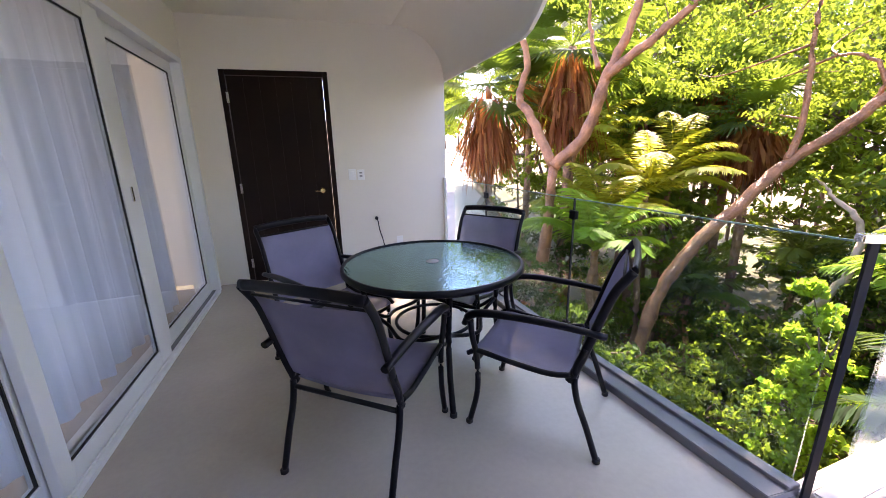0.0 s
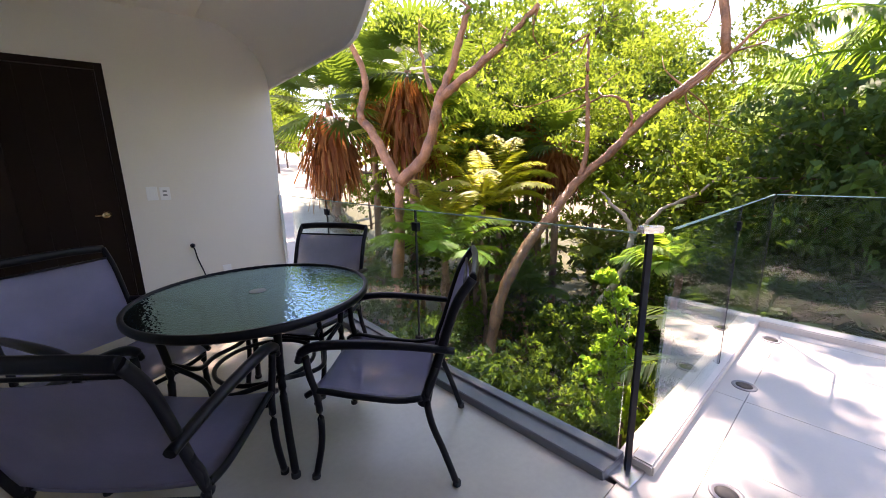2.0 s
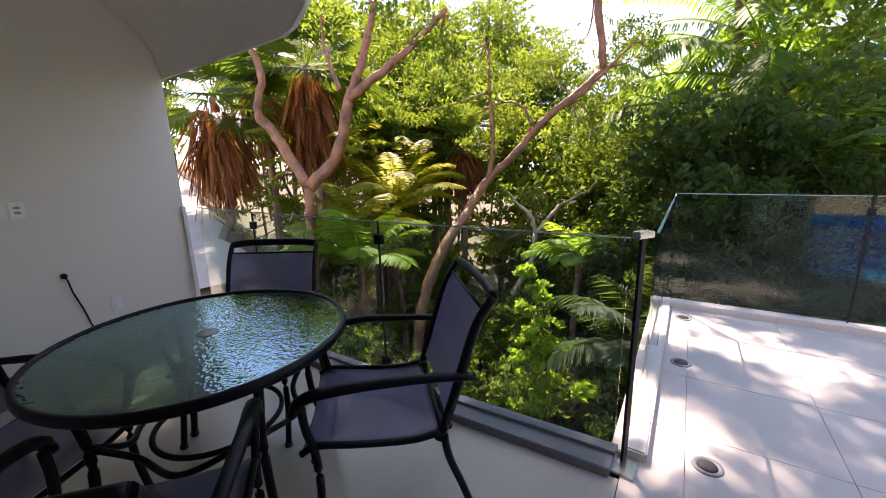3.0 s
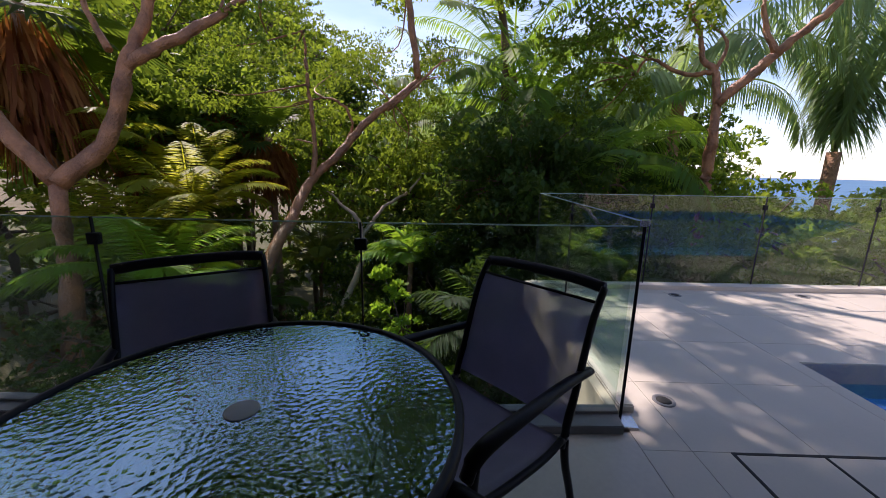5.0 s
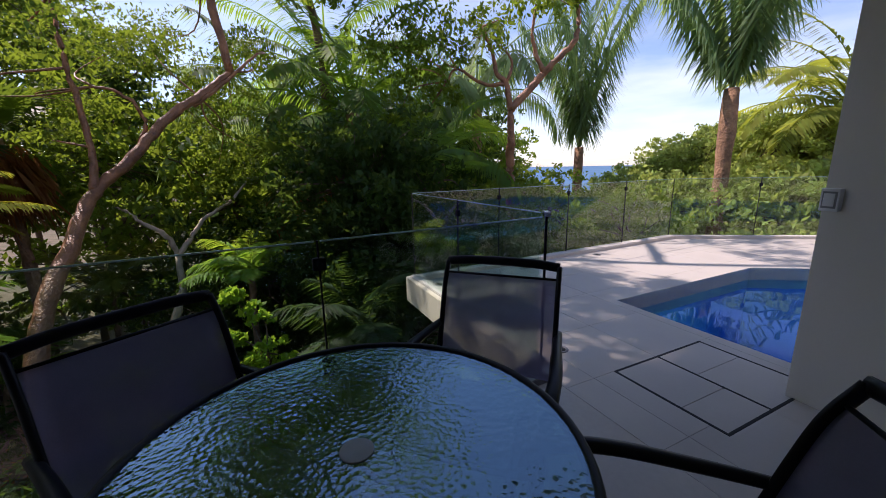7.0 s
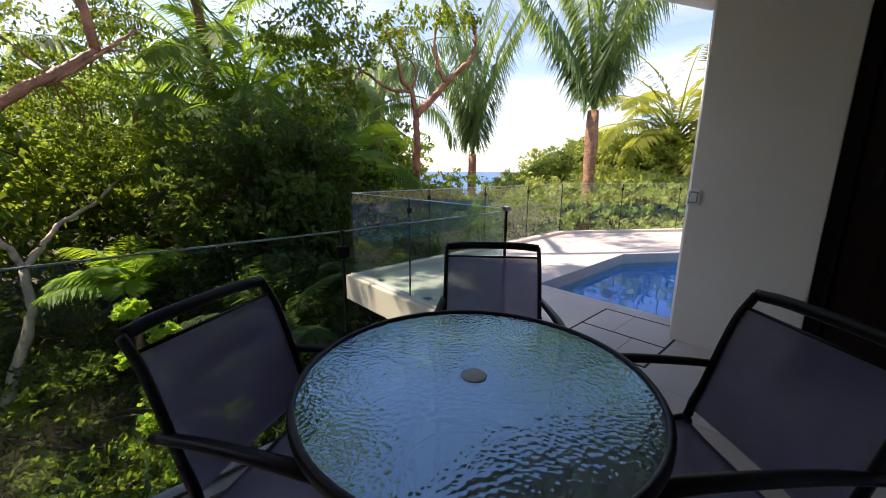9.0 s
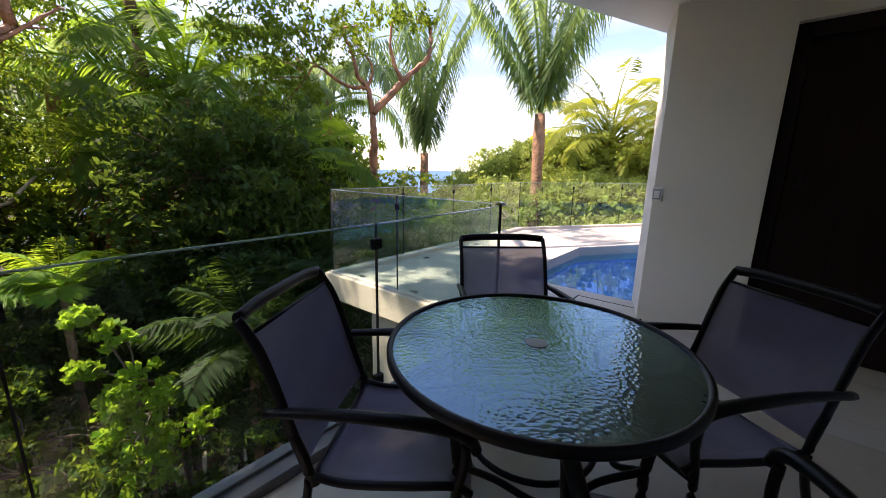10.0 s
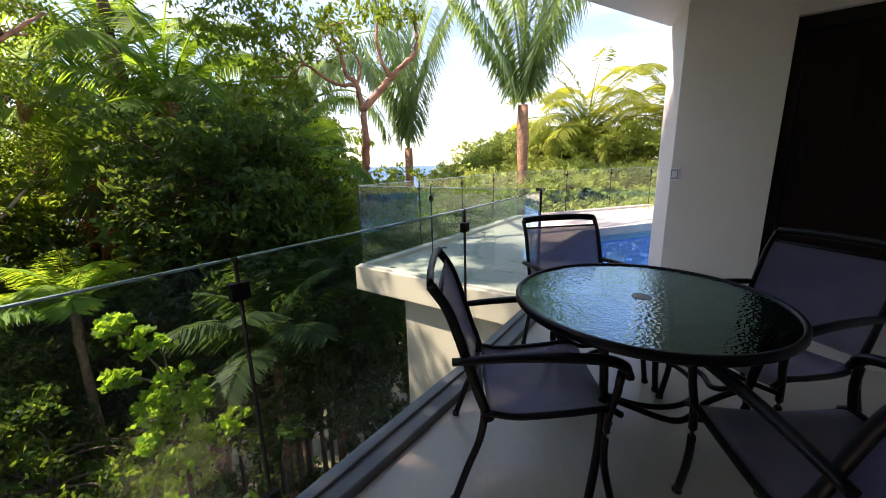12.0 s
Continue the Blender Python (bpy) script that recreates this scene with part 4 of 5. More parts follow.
def bush(name, height, width, clumps, per, size, mat, seed, label, bark=None, shape=0.42, category="shrub"):
    """A shrub or small tree round the origin, for copies."""
    rng = np.random.default_rng(seed)
    tree = tagged(empty(name), label, category)
    blobs = []
    for k in range(clumps):
        a, s = rng.uniform(0, 2 * math.pi), math.sqrt(rng.uniform(0, 1))
        z = height * rng.uniform(0.25, 0.95)
        wide = width * 0.5 * (1.0 - 0.5 * abs(z / height - 0.55))
        blobs.append((math.cos(a) * s * wide, math.sin(a) * s * wide, z, width * rng.uniform(0.14, 0.24)))
    stems = [Vector((rng.normal() * width * 0.05, rng.normal() * width * 0.05, height * q)) for q in (0.15, 0.35, 0.55, 0.75)]
    limb([Vector((0, 0, -0.4 if height < 5 else -9.0))] + stems, 0.02 + height * 0.012, 0.02, bark or BARK_DARK, tree, rng, "trunk")
    twigs(blobs, stems, bark or BARK_DARK, tree, rng, 0.012 + 0.003 * height)
    quads("foliage", leaf_quads(rng, cloud(rng, blobs, per), size, shape), mat, tree)
    return tree


def on_ground(p, sink=0.15):
    return (p[0], p[1], ground_z(p[0], p[1]) - sink)


# the big forked tree by the bank
fork = (3.99, 5.48, 0.99)
leafy_tree("forked_tree", on_ground((3.61, 5.39, -2.45)), [on_ground((3.61, 5.39, -2.45)), (3.82, 5.45, -1.14), fork],
    [(*p, 0.7) for p in ((2.87, 7.32, 4.73), (3.79, 6.08, 4.62), (5.46, 3.66, 3.95), (5.10, 4.65, 4.62), (4.88, 5.46, 4.27), (6.38, 3.54, 3.64))], 420, 0.11, LEAF_MID, BARK_RED, 0.19, 11,
    "forked reddish-barked tree with leafy crown on the bank", [(0.115, fork, (3.72, 6.23, 2.15), (3.60, 6.47, 2.52), (3.78, 6.53, 3.40), (3.59, 6.84, 4.27), (3.48, 7.21, 5.77)),
    (0.14, fork, (4.42, 5.03, 1.66), (4.55, 4.70, 2.66), (4.78, 4.53, 3.34), (5.05, 4.31, 4.39)), (0.10, (4.55, 4.70, 2.66), (4.89, 4.18, 3.11), (5.28, 3.69, 3.55), (5.70, 3.10, 4.21)), (0.05, (4.49, 4.86, 2.86), (4.50, 5.21, 3.57), (4.68, 5.57, 4.51))])

# the leaning tree with the red bark; its high crown, out of view, is added sunward to dapple terrace and deck
crown_rng = np.random.default_rng(21)
high = []
for ux in range(8):
    for vy in range(10):
        q = Vector((-0.6 + ux * 0.75 + crown_rng.uniform(-0.3, 0.3), -6.0 + vy * 0.85 + crown_rng.uniform(-0.3, 0.3), 0))
        keep = crown_rng.uniform() < (0.93 if q.y > -3.4 else 0.14)
        if keep and not (q.x > 1.3 and q.y > -0.9):
            q += SUN * (9.6 + crown_rng.uniform(-0.6, 1.2))
            high.append((q.x, q.y, q.z, crown_rng.uniform(0.45, 0.72)))
# extra unseen clumps sunward of wall, terrace and deck corner, to shade them
for k in range(36):
    q = Vector((crown_rng.uniform(-0.4, 1.1), crown_rng.uniform(-2.6, 1.2), crown_rng.uniform(0, 2))) + SUN * (9.2 + crown_rng.uniform(-0.6, 0.8))
    high.append((q.x, q.y, q.z, 0.6))
for k in range(12):
    q = Vector((crown_rng.uniform(0.4, 1.2), crown_rng.uniform(-1.6, -0.5), crown_rng.uniform(0, 1.5))) + SUN * (9.3 + crown_rng.uniform(-0.6, 0.8))
    high.append((q.x, q.y, q.z, 0.42))
for k in range(13):
    q = Vector((crown_rng.uniform(1.2, 3.4), crown_rng.uniform(-3.3, -1.1), crown_rng.uniform(0, 1.5))) + SUN * (9.4 + crown_rng.uniform(-0.6, 0.8))
    high.append((q.x, q.y, q.z, crown_rng.uniform(0.35, 0.5)))
b0 = on_ground((4.2, 3.0), 0.4)
leafy_tree("leaning_tree", b0, [b0, (5.03, 3.50, -2.10), (5.98, 3.75, -0.83), (7.10, 3.73, 0.11), (8.10, 3.64, 1.00), (8.53, 3.10, 1.63), (8.95, 2.50, 2.45), (9.20, 1.92, 2.93), (9.43, 1.28, 3.50)],
    [(*p, r) for p, r in (((8.30, 5.86, 4.04), 0.80), ((9.17, 4.79, 4.05), 0.88), ((9.91, 3.59, 3.87), 0.80), ((10.53, 2.25, 2.59), 0.80), ((10.79, 1.50, 3.01), 0.88), ((11.31, 1.20, 4.08), 0.96), ((11.09, 3.11, 4.60), 0.88), ((9.87, 5.99, 2.90), 0.80), ((11.16, 4.84, 3.00), 0.72), ((11.06, 2.04, 1.49), 0.72), ((10.93, 0.95, 1.83), 0.80), ((9.95, 2.82, 3.93), 0.88), ((10.72, 0.97, 4.38), 0.80), ((10.98, 2.16, 3.32), 0.64), ((8.92, 4.35, 1.96), 0.72), ((8.54, 6.37, 3.13), 0.88))] + high, 900, 0.10, LEAF_SUN, BARK_RED, 0.14, 12,
    "leaning red-barked tree with yellow-green sunlit leaves", [(0.07, (8.10, 3.64, 1.00), (8.24, 3.59, 1.82), (8.27, 3.71, 3.18), (8.25, 3.73, 4.32)), (0.05, (8.81, 3.27, 1.51), (8.94, 2.90, 2.29), (8.85, 3.15, 2.86), (8.71, 3.56, 2.96)), (0.05, (9.17, 2.05, 2.72), (9.32, 1.23, 3.41), (9.39, 0.68, 3.93)),
    (0.09, (9.43, 1.28, 3.50), (9.2, 1.5, 5.6), (8.6, 1.4, 7.6), (6.6, 1.5, 8.3), (5.4, 1.8, 8.5)), (0.08, (8.6, 1.4, 7.6), (7.6, 0.0, 8.2), (6.8, -1.6, 8.4), (6.4, -2.8, 8.4)), (0.07, (7.6, 0.0, 8.2), (9.0, -1.2, 8.3), (9.6, -2.4, 8.4))])

# a tall tree added out of view, so that its dark high crown shades the bank
shade = []
for k in range(46):
    shade.append((crown_rng.uniform(8.6, 13.0), crown_rng.uniform(-3.0, 4.2), crown_rng.uniform(6.6, 9.2), crown_rng.uniform(0.75, 1.15)))
for k in range(16):
    shade.append((crown_rng.uniform(5.0, 8.6), crown_rng.uniform(3.6, 6.0), crown_rng.uniform(6.8, 8.6), crown_rng.uniform(0.6, 0.9)))
b0 = on_ground((13.8, -1.1), 0.4)
leafy_tree("unseen_shade_tree", b0, [b0, (13.8, -1.1, -2.0), (13.8, -1.1, 2.0), (13.7, -1.0, 5.6), (13.0, -0.4, 8.2)], shade, 460, 0.17, LEAF_MID, BARK_DARK, 0.2, 16,
    "added out-of-view tree, dark trunk, high green crown shading the bank", [(0.10, (13.2, -0.6, 7.8), (11.2, 2.0, 8.2), (9.0, 4.0, 7.6), (7.0, 4.8, 7.8)), (0.09, (13.2, -0.6, 7.8), (12.2, -1.4, 8.2), (10.6, -2.2, 7.8)), (0.08, (13.0, -0.4, 8.2), (10.4, 0.4, 8.4), (9.0, -0.6, 8.2))])

# the pale crooked tree
b0 = on_ground((6.24, 3.07, -5.06), 0.4)
leafy_tree("crooked_tree", b0, [b0, (6.88, 3.23, -3.80), (7.95, 3.07, -2.49), (8.90, 2.81, -1.41), (9.33, 2.85, -0.57)], [(*p, 0.45) for p in ((10.26, 1.38, 1.08), (9.86, 1.90, 0.81), (9.14, 3.81, 0.64))], 130, 0.12, LEAF_MID, BARK_PALE, 0.12, 13,
    "slender crooked pale tree with bare forked branches", [(0.065, (9.33, 2.85, -0.57), (9.27, 2.97, -0.09), (9.18, 3.34, 0.27), (9.22, 3.68, 0.56)), (0.06, (9.33, 2.85, -0.57), (9.51, 2.48, -0.06), (9.71, 2.27, 0.24), (10.14, 1.73, 0.60), (10.29, 1.29, 1.14))])

# fan palms with dry skirts
for i, (p, r, n, sk) in enumerate((((3.90, 9.29, 3.22), 1.5, 30, 2.6), ((5.76, 7.85, 4.03), 1.6, 32, 2.7), ((11.02, 7.96, 3.32), 1.3, 24, 2.0), ((12.38, 10.88, 3.54), 1.3, 22, 2.4), ((11.98, 9.83, 3.04), 1.3, 22, 2.2), ((10.71, 0.02, 1.28), 1.2, 22, 1.9), ((6.35, 11.51, 4.44), 1.4, 24, 2.4), ((13.57, -0.82, 1.77), 1.2, 22, 1.8), ((9.31, 9.61, 2.97), 1.3, 24, 2.2), ((12.10, 8.17, 3.19), 1.3, 24, 2.0), ((10.13, 5.90, 2.19), 1.1, 22, 1.8), ((8.98, 8.58, 2.16), 1.2, 22, 2.0), ((11.19, 9.35, 2.70), 1.3, 22, 2.2))):
    fan_palm("fan_palm", on_ground(p), p, 0.11, n, r, 30 + i, "fan palm with thick brown skirt of dead leaves", sk)

# young palms below the railing
for i, (p, ln, mat) in enumerate((((4.85, 4.97, -0.61), 1.7, LEAF_BRIGHT), ((9.14, 8.42, -0.63), 2.2, PALM), ((9.20, 6.25, -2.70), 1.6, PALM), ((5.55, -0.77, -1.34), 1.5, LEAF_DARK), ((6.42, -2.35, -1.20), 1.6, LEAF_DARK), ((8.68, -2.36, 0.80), 2.4, PALM), ((6.23, 8.18, 1.55), 2.2, PALM_YELLOW), ((8.93, 7.23, 0.81), 2.2, PALM_YELLOW), ((11.79, 5.22, -1.83), 2.0, PALM_GOLD), ((8.05, 9.32, 1.13), 2.4, PALM_YELLOW), ((7.2, 6.2, 0.5), 2.0, PALM_YELLOW), ((6.0, 6.4, -0.2), 1.8, PALM_YELLOW), ((8.38, 1.28, -0.75), 1.15, LEAF_BRIGHT))):
    g = on_ground(p)
    feather_palm("young_palm", g, (p[0], p[1], max(p[2] - 0.25, g[2] + 0.4)), 0.07, 14, ln * 1.15, (0.45, 1.4), 1.25, 0.48, mat, 50 + i, "young feather palm with bright arching fronds", 0.30, pairs=46, width=0.026)

# tall feather palms towards the sea
feather_palm("tall_palm", on_ground((13.7, -12.2)), (13.72, -12.15, 2.05), 0.20, 14, 7.6, (1.2, 1.54), 0.5, 1.3, PALM_GREY, 71, "tall palm with upright hanging blue-green fronds", 1.1, pairs=60, width=0.045)
feather_palm("tall_palm", on_ground((7.3, -12.4)), (7.42, -12.4, 3.45), 0.20, 14, 6.4, (1.1, 1.53), 0.5, 1.2, PALM_GREY, 72, "tall palm with brown trunk and upright drooping fronds", 1.0, pairs=60, width=0.045)
feather_palm("golden_palm", on_ground((7.3, -19.4)), (7.35, -19.4, 2.7), 0.25, 30, 5.4, (-0.1, 1.42), 1.6, 1.0, PALM_GOLD, 73, "bushy palm with golden sunlit fronds", 0.4, pairs=48, width=0.05)
feather_palm("golden_palm", on_ground((2.95, -18.2)), (2.9, -18.2, 3.2), 0.22, 16, 4.0, (0.0, 1.3), 1.4, 0.85, PALM_GOLD, 74, "bushy palm with golden sunlit fronds", 0.25, pairs=40, width=0.04)
feather_palm("drooping_palm", on_ground((14.99, -7.76, 1.39)), (15.07, -7.60, 4.03), 0.22, 14, 5.6, (0.3, 1.3), 2.3, 1.2, PALM_GREY, 75, "palm with long drooping blue-green fronds", 0.9, pairs=52, width=0.045)
feather_palm("tall_palm", on_ground((13.03, -1.52, 1.07)), (12.96, -1.89, 3.15), 0.24, 18, 4.6, (-0.1, 1.45), 1.3, 0.9, PALM, 76, "tall dark green palm with arching fronds", 0.5, pairs=46, width=0.045)
feather_palm("tall_palm", on_ground((17.14, -1.17, 1.25)), (17.12, -1.50, 5.23), 0.24, 18, 5.2, (-0.1, 1.45), 1.3, 1.0, PALM, 77, "tall green palm with upright crown", 0.5, pairs=46, width=0.05)
feather_palm("tall_palm", on_ground((15.26, 0.96, 2.54)), (15.25, 0.75, 3.33), 0.22, 16, 4.6, (-0.2, 1.3), 1.5, 0.9, PALM_GREY, 78, "tall palm with pale arching fronds", 0.6, pairs=44, width=0.045)
feather_palm("tall_palm", on_ground((11.58, -3.88, 0.82)), (11.39, -4.44, 1.73), 0.18, 14, 3.4, (-0.3, 1.2), 1.4, 0.8, PALM, 79, "palm with arching green fronds among trees", 0.6, pairs=40, width=0.04)
feather_palm("tall_palm", on_ground((14.27, -3.97, 1.59)), (14.30, -3.81, 2.78), 0.2, 16, 4.0, (-0.2, 1.3), 1.5, 0.9, PALM_GREY, 80, "palm with pale feathery fronds", 0.6, pairs=40, width=0.045)

# red tree against the sky
rf = (9.16, -5.81, 2.87)
b0 = on_ground((9.35, -6.0))
leafy_tree("red_tree", b0, [b0, (9.30, -5.95, -1.0), (9.26, -5.88, 1.34), (9.10, -5.80, 2.1), rf],
    [(*p, r) for p, r in (((9.60, -2.74, 3.92), 1.0), ((9.26, -3.57, 4.29), 1.0), ((9.27, -4.65, 4.66), 0.9), ((10.09, -2.85, 2.98), 0.8), ((10.13, -4.08, 3.44), 0.7), ((9.32, -5.55, 5.30), 0.9), ((8.40, -6.78, 5.54), 0.7), ((10.75, -2.47, 2.30), 0.7), ((9.36, -3.37, 5.00), 1.0), ((9.78, -2.22, 4.56), 0.9))], 520, 0.15, LEAF_SUN, BARK_RED, 0.17, 14,
    "red-barked crooked tree with yellow-green crown", [(0.12, rf, (8.93, -6.44, 3.58), (8.69, -6.75, 3.98), (8.27, -7.23, 4.60), (8.24, -7.27, 5.48)), (0.09, rf, (9.22, -5.70, 3.57), (9.36, -5.47, 3.86), (9.44, -5.35, 4.43), (9.60, -5.10, 5.11)), (0.06, (9.22, -5.70, 3.57), (9.57, -5.14, 3.61), (9.93, -4.49, 4.06), (10.06, -4.22, 3.74)), (0.07, (8.79, -6.62, 3.85), (8.99, -6.36, 4.70), (8.95, -6.42, 5.58)), (0.05, (9.22, -5.70, 3.57), (9.15, -5.80, 4.18), (9.40, -5.42, 4.72))])

# shrub in front of the railing, with fresh leaves in the sun
g = on_ground((5.29, 0.74, -1.93))
leafy_tree("fresh_shrub", g, [g, (g[0], g[1], -2.2), (5.09, 0.77, -1.37)], [(*p, r) for p, r in (((5.25, 1.13, -0.48), 0.21), ((5.31, 0.85, -0.81), 0.26), ((5.08, 0.72, -1.39), 0.33), ((5.12, 0.96, -1.58), 0.29), ((5.12, 0.44, -1.70), 0.31), ((4.92, 0.95, -1.94), 0.36), ((5.05, 0.56, -2.34), 0.33), ((5.32, 0.04, -2.36), 0.26), ((5.36, 1.22, -1.17), 0.20), ((5.59, -0.39, -1.76), 0.26), ((4.89, 0.81, -2.49), 0.39), ((5.13, -0.73, -2.92), 0.26))], 260, 0.10, LEAF_BRIGHT, BARK_DARK, 0.04, 15, "leafy shrub with bright fresh leaves in sunlight", shape=0.62)

# ---- undergrowth and woods, as copies of a few kinds ----
rng = np.random.default_rng(5)
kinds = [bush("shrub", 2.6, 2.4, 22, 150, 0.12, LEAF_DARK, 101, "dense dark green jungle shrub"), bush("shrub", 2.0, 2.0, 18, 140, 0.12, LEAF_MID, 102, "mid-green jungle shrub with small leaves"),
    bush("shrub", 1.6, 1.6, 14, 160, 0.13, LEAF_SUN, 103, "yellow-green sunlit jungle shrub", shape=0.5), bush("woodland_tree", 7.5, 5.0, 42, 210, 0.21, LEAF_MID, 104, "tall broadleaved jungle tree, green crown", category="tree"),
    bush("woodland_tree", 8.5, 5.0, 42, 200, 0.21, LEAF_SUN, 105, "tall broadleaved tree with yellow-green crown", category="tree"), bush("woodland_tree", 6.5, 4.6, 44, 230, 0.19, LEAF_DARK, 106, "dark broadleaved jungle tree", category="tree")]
used = set()


def plant(kind, x, y, scale, lift=0.0):
    m = Matrix.Translation((x, y, ground_z(x, y) - 0.1 + lift)) @ Matrix.Rotation(rng.uniform(0, 6.28), 4, "Z") @ Matrix.Scale(scale, 4)
    if kind not in used:
        used.add(kind)
        kinds[kind].matrix_world = m
        return
    copy_thing(kinds[kind], m @ Matrix.Scale(1 / kinds[kind].scale.x, 4))


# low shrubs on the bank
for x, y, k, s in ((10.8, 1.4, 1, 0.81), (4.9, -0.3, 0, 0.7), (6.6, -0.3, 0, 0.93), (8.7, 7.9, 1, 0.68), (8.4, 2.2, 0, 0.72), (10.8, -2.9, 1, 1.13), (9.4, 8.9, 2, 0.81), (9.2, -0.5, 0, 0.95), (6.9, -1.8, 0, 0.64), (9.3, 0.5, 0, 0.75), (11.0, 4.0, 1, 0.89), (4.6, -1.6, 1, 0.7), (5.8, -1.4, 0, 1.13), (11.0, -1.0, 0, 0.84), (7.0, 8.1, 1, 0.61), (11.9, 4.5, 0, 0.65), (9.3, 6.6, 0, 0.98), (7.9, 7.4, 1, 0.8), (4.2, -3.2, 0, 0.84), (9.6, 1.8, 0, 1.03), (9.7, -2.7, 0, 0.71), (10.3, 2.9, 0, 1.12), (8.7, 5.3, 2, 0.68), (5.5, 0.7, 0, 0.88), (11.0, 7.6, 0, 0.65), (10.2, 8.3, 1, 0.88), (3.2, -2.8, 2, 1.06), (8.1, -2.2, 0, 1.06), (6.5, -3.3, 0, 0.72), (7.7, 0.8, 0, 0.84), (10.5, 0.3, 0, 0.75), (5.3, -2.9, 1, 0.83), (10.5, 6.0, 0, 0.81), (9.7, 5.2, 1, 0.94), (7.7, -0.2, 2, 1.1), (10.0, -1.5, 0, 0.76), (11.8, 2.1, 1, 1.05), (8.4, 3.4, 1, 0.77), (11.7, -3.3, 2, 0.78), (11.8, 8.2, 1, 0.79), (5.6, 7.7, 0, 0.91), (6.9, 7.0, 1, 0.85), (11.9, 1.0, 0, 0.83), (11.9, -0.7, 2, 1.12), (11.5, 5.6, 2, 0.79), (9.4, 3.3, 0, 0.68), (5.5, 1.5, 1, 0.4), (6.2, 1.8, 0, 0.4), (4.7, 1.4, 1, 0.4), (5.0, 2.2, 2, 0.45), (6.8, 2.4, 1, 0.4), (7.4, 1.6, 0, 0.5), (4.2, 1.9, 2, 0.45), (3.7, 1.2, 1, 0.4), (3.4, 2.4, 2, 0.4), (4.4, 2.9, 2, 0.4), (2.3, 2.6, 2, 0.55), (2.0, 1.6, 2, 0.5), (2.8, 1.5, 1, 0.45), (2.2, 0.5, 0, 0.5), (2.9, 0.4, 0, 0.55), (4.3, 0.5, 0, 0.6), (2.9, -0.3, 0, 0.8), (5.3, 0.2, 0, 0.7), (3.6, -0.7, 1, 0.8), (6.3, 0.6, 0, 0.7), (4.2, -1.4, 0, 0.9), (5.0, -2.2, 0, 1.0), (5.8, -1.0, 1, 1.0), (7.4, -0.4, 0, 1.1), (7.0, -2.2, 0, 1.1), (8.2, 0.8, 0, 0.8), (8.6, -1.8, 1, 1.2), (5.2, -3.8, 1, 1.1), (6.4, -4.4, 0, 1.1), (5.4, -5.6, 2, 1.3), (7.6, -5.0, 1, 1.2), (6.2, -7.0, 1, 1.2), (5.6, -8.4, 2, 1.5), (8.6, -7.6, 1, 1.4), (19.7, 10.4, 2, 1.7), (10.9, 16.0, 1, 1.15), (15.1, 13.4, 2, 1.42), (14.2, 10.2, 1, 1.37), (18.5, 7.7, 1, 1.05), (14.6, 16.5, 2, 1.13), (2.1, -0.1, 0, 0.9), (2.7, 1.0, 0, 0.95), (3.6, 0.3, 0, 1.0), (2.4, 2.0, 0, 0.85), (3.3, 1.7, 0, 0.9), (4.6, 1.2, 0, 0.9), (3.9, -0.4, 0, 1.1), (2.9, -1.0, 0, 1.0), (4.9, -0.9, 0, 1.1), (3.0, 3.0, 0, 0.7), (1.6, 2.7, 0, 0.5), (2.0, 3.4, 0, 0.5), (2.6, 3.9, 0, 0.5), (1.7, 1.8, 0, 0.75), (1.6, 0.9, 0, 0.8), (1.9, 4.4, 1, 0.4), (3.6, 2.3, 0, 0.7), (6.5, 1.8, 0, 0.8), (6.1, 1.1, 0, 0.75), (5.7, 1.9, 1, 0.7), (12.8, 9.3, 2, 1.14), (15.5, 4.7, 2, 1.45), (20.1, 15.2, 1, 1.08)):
    plant(k, x, y, s)
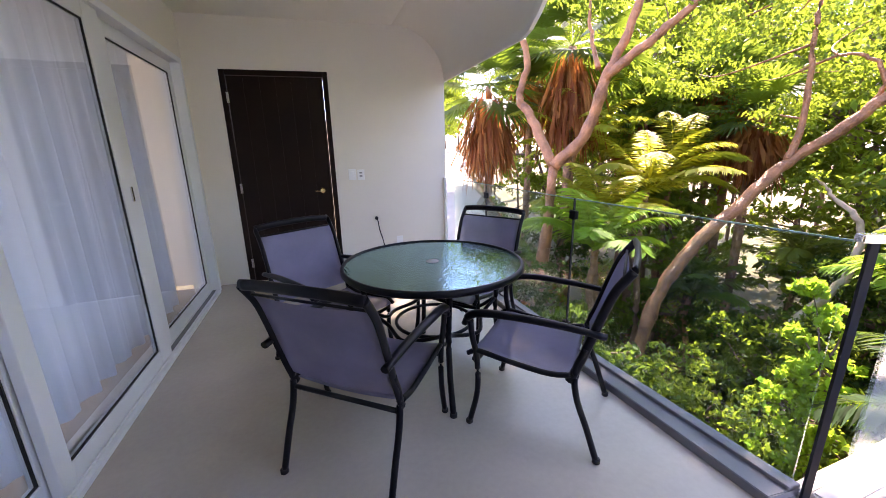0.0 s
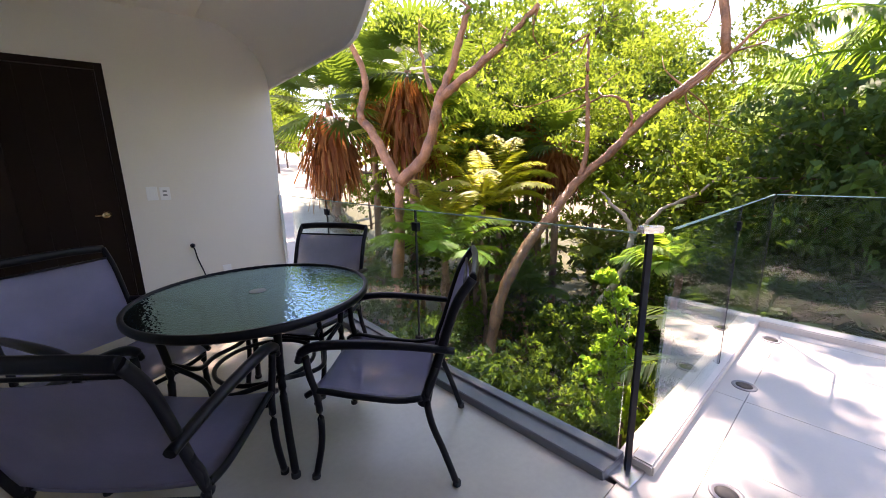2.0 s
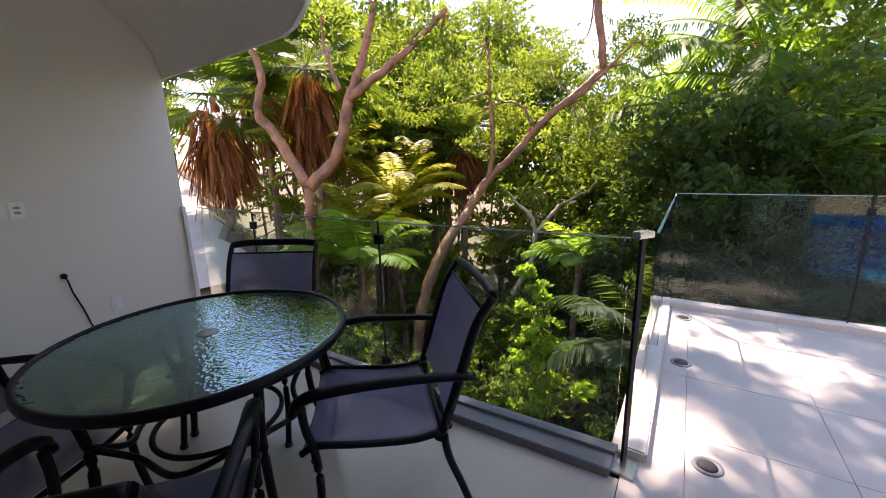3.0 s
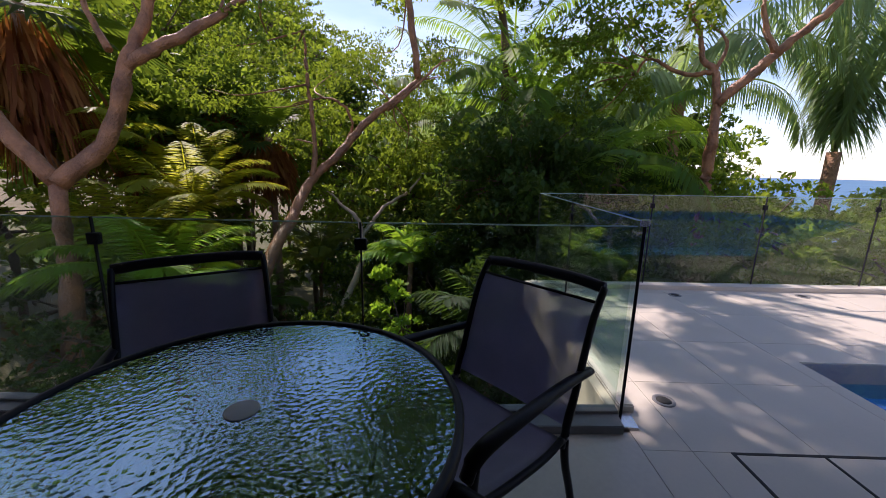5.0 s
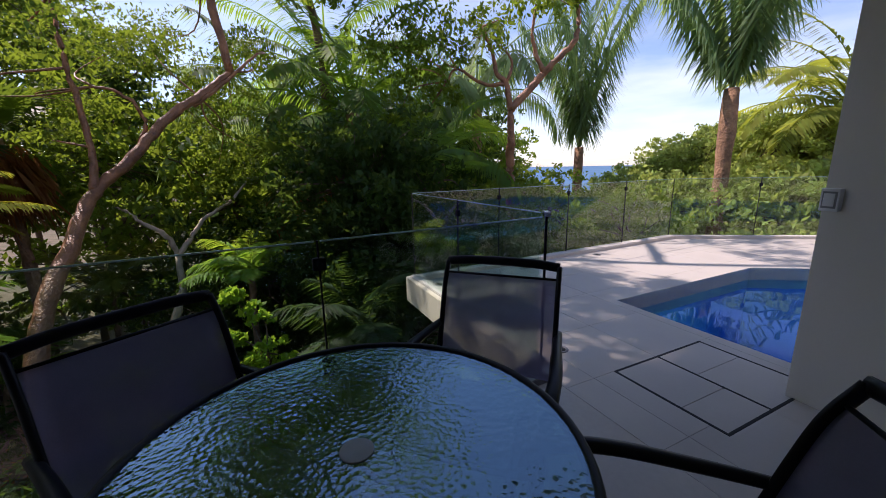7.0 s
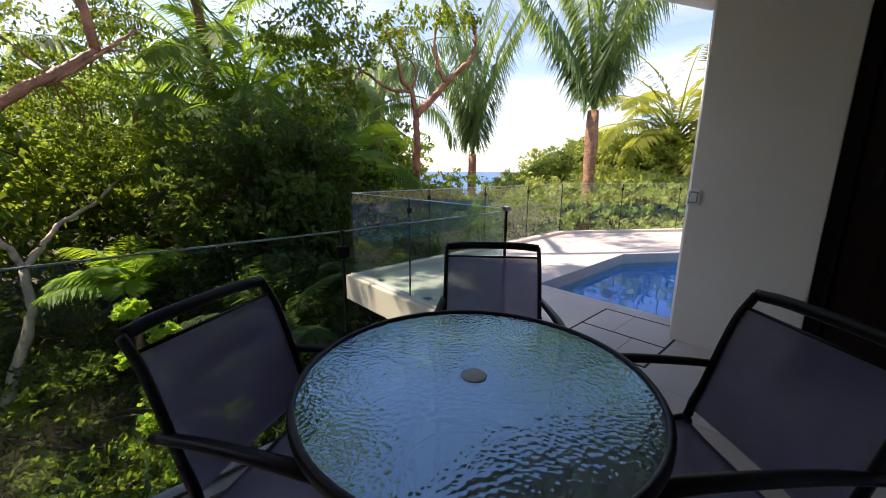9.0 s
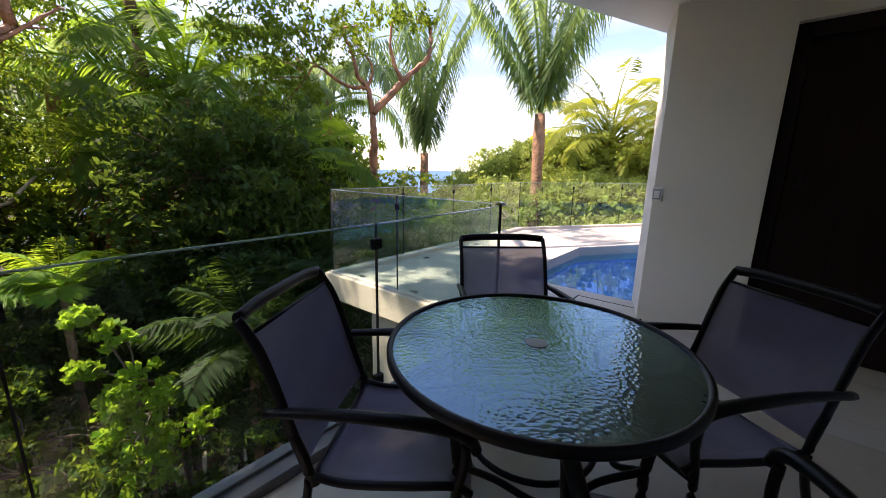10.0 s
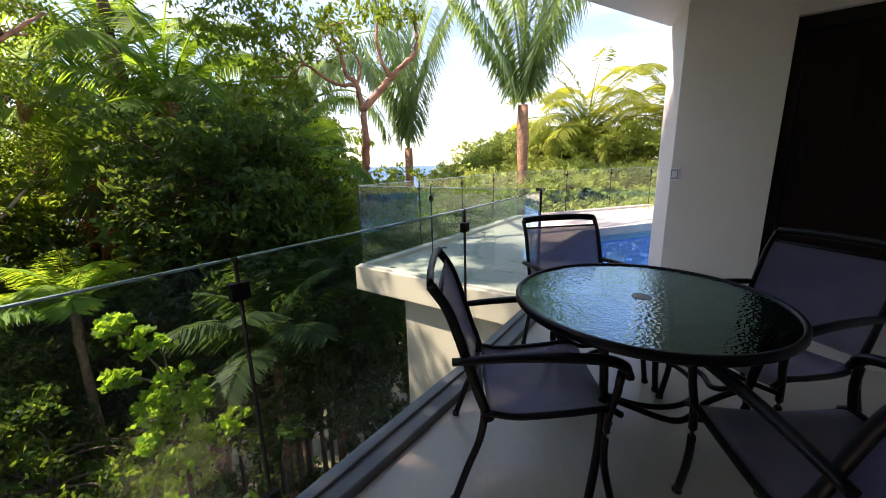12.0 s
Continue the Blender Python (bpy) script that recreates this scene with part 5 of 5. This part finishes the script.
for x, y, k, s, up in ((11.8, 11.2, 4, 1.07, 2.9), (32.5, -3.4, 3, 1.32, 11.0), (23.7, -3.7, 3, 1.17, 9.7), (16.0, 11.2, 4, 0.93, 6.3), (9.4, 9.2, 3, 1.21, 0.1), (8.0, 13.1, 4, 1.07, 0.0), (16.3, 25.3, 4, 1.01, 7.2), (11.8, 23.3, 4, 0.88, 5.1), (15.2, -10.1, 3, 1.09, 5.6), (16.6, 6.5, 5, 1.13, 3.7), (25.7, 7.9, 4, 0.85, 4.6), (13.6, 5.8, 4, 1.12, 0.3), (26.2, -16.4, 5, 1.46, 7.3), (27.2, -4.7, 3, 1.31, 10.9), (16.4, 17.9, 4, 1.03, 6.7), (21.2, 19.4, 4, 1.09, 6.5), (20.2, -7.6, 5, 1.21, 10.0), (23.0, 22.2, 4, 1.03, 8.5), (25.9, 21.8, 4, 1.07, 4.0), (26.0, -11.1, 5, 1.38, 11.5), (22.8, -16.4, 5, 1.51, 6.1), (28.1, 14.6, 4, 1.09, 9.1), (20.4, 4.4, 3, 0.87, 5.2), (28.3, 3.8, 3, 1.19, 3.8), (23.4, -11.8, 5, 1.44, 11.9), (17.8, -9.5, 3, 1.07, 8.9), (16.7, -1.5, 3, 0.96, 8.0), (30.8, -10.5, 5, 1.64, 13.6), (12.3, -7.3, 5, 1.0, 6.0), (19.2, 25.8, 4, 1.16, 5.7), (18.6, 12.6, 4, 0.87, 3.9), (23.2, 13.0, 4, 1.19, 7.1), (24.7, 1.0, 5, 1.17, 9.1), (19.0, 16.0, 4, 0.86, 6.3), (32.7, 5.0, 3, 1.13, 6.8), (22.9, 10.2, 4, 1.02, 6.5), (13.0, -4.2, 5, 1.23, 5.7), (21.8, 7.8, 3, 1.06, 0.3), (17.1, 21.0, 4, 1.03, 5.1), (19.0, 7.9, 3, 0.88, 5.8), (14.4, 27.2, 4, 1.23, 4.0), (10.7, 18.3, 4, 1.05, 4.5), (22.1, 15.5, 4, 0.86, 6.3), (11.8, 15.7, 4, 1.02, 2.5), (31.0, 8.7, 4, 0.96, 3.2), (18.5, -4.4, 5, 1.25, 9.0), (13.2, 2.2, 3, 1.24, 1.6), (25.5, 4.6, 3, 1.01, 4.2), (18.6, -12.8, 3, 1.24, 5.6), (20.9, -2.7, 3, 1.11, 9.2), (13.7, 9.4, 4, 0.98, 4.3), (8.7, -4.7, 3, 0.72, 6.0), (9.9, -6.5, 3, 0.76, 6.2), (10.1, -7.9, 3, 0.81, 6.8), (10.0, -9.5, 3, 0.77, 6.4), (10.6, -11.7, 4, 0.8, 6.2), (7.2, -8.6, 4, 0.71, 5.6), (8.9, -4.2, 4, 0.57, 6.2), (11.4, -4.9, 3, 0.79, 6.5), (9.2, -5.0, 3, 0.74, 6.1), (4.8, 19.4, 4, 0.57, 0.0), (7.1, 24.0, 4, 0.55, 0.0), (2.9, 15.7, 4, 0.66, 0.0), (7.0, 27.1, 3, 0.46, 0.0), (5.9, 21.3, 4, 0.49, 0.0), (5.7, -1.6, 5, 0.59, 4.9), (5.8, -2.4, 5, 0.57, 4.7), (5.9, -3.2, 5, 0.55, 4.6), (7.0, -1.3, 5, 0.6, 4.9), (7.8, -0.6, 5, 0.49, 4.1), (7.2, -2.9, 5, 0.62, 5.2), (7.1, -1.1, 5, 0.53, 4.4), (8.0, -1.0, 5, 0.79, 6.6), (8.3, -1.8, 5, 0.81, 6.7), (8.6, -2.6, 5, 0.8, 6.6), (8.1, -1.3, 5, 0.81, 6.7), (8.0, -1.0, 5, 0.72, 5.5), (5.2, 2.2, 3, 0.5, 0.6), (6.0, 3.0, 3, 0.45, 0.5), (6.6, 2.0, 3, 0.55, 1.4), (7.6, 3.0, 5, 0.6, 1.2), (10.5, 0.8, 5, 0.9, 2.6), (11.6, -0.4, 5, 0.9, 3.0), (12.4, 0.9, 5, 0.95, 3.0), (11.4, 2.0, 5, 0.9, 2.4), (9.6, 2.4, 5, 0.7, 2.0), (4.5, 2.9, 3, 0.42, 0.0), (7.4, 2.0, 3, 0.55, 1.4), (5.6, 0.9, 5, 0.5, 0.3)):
    plant(k, x, y, s, up)

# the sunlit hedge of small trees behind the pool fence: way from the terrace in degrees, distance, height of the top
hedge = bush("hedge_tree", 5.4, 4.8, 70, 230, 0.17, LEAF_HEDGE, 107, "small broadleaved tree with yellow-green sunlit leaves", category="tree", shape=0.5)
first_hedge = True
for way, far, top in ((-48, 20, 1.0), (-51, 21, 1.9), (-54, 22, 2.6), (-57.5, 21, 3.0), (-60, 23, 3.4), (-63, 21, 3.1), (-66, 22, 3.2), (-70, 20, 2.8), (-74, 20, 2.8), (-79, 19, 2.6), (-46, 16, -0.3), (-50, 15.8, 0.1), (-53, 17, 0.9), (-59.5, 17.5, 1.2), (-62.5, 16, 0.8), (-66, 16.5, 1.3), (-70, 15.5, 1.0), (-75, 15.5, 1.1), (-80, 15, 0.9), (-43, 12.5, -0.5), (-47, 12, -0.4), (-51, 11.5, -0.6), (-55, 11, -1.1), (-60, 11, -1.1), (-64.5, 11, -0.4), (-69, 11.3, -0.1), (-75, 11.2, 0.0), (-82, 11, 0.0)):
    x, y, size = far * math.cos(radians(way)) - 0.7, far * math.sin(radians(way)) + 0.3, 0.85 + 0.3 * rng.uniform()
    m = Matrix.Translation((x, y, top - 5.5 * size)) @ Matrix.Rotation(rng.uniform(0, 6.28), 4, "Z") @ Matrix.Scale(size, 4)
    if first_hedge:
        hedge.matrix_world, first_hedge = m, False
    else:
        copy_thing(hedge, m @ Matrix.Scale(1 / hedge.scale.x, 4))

# small plants and fallen leaves on the slope
pts = []
while len(pts) < 16000:
    x, y = rng.uniform(1.6, 13), rng.uniform(-3, 14)
    if x > road_x(y) + 0.9:
        pts.append((x, y, ground_z(x, y) + abs(rng.normal()) * 0.10))
undergrowth = quads("undergrowth", leaf_quads(rng, np.array(pts), 0.13, 0.4, 0.8), LEAF_MID, None)
tagged(undergrowth, "low green plants scattered over the slope", "undergrowth", kind="stuff")
pts = []
while len(pts) < 9000:
    x, y = rng.uniform(1.6, 12), rng.uniform(-1, 14)
    if x > road_x(y) + 0.6:
        pts.append((x, y, ground_z(x, y) + 0.02))
litter = quads("fallen_leaves", leaf_quads(rng, np.array(pts), 0.11, 0.5, 2.5), DEAD, None)
tagged(litter, "dry brown fallen leaves on the slope", "leaf litter", kind="stuff")
# ---- deck tiles ----
def clip(poly, zone):
    """The part of a plan outline inside a convex outline."""
    out = [Vector(p) for p in poly]
    area = sum(zone[i][0] * zone[(i + 1) % len(zone)][1] - zone[(i + 1) % len(zone)][0] * zone[i][1] for i in range(len(zone)))
    for i in range(len(zone)):
        a, b = Vector(zone[i]), Vector(zone[(i + 1) % len(zone)])
        side = lambda p: ((b - a).x * (p - a).y - (b - a).y * (p - a).x) * (1 if area > 0 else -1)
        new_out = []
        for j in range(len(out)):
            p, q = out[j], out[(j + 1) % len(out)]
            sp, sq = side(p), side(q)
            if sp >= 0:
                new_out.append(p)
            if sp * sq < 0:
                new_out.append(p.lerp(q, sp / (sp - sq)))
        out = new_out
        if len(out) < 3:
            return []
    return out


floor_deck = bpy.data.objects["pool_deck"]
TS, GAP = 0.60, 0.003
for zone in ZONES:
    us, vs = [p[0] for p in zone], [p[1] for p in zone]
    for i in range(math.floor(min(us) / TS) - 1, math.ceil(max(us) / TS) + 1):
        for j in range(math.floor((min(vs) - 0.235) / TS) - 1, math.ceil(max(vs) / TS) + 1):
            a, b, c, d = i * TS + 0.36 + GAP / 2, (i + 1) * TS + 0.36 - GAP / 2, j * TS + 0.235 + GAP / 2, (j + 1) * TS + 0.235 - GAP / 2
            spans = [(a, b, c, d)]
            if b > h0 and a < h1 and d > k0 and c < k1:
                spans = [(a, min(b, h0 - 0.003), c, d), (max(a, h1 + 0.003), b, c, d), (max(a, h0 - 0.003), min(b, h1 + 0.003), c, min(d, k0 - 0.003)), (max(a, h0 - 0.003), min(b, h1 + 0.003), max(c, k1 + 0.003), d)]
            for a2, b2, c2, d2 in spans:
                if b2 - a2 < 0.02 or d2 - c2 < 0.02:
                    continue
                q = clip([(a2, c2), (b2, c2), (b2, d2), (a2, d2)], zone)
                if len(q) > 2:
                    part("tile", prism(plan(*[tuple(p) for p in q]), -0.012, 0.0), DECK, floor_deck)
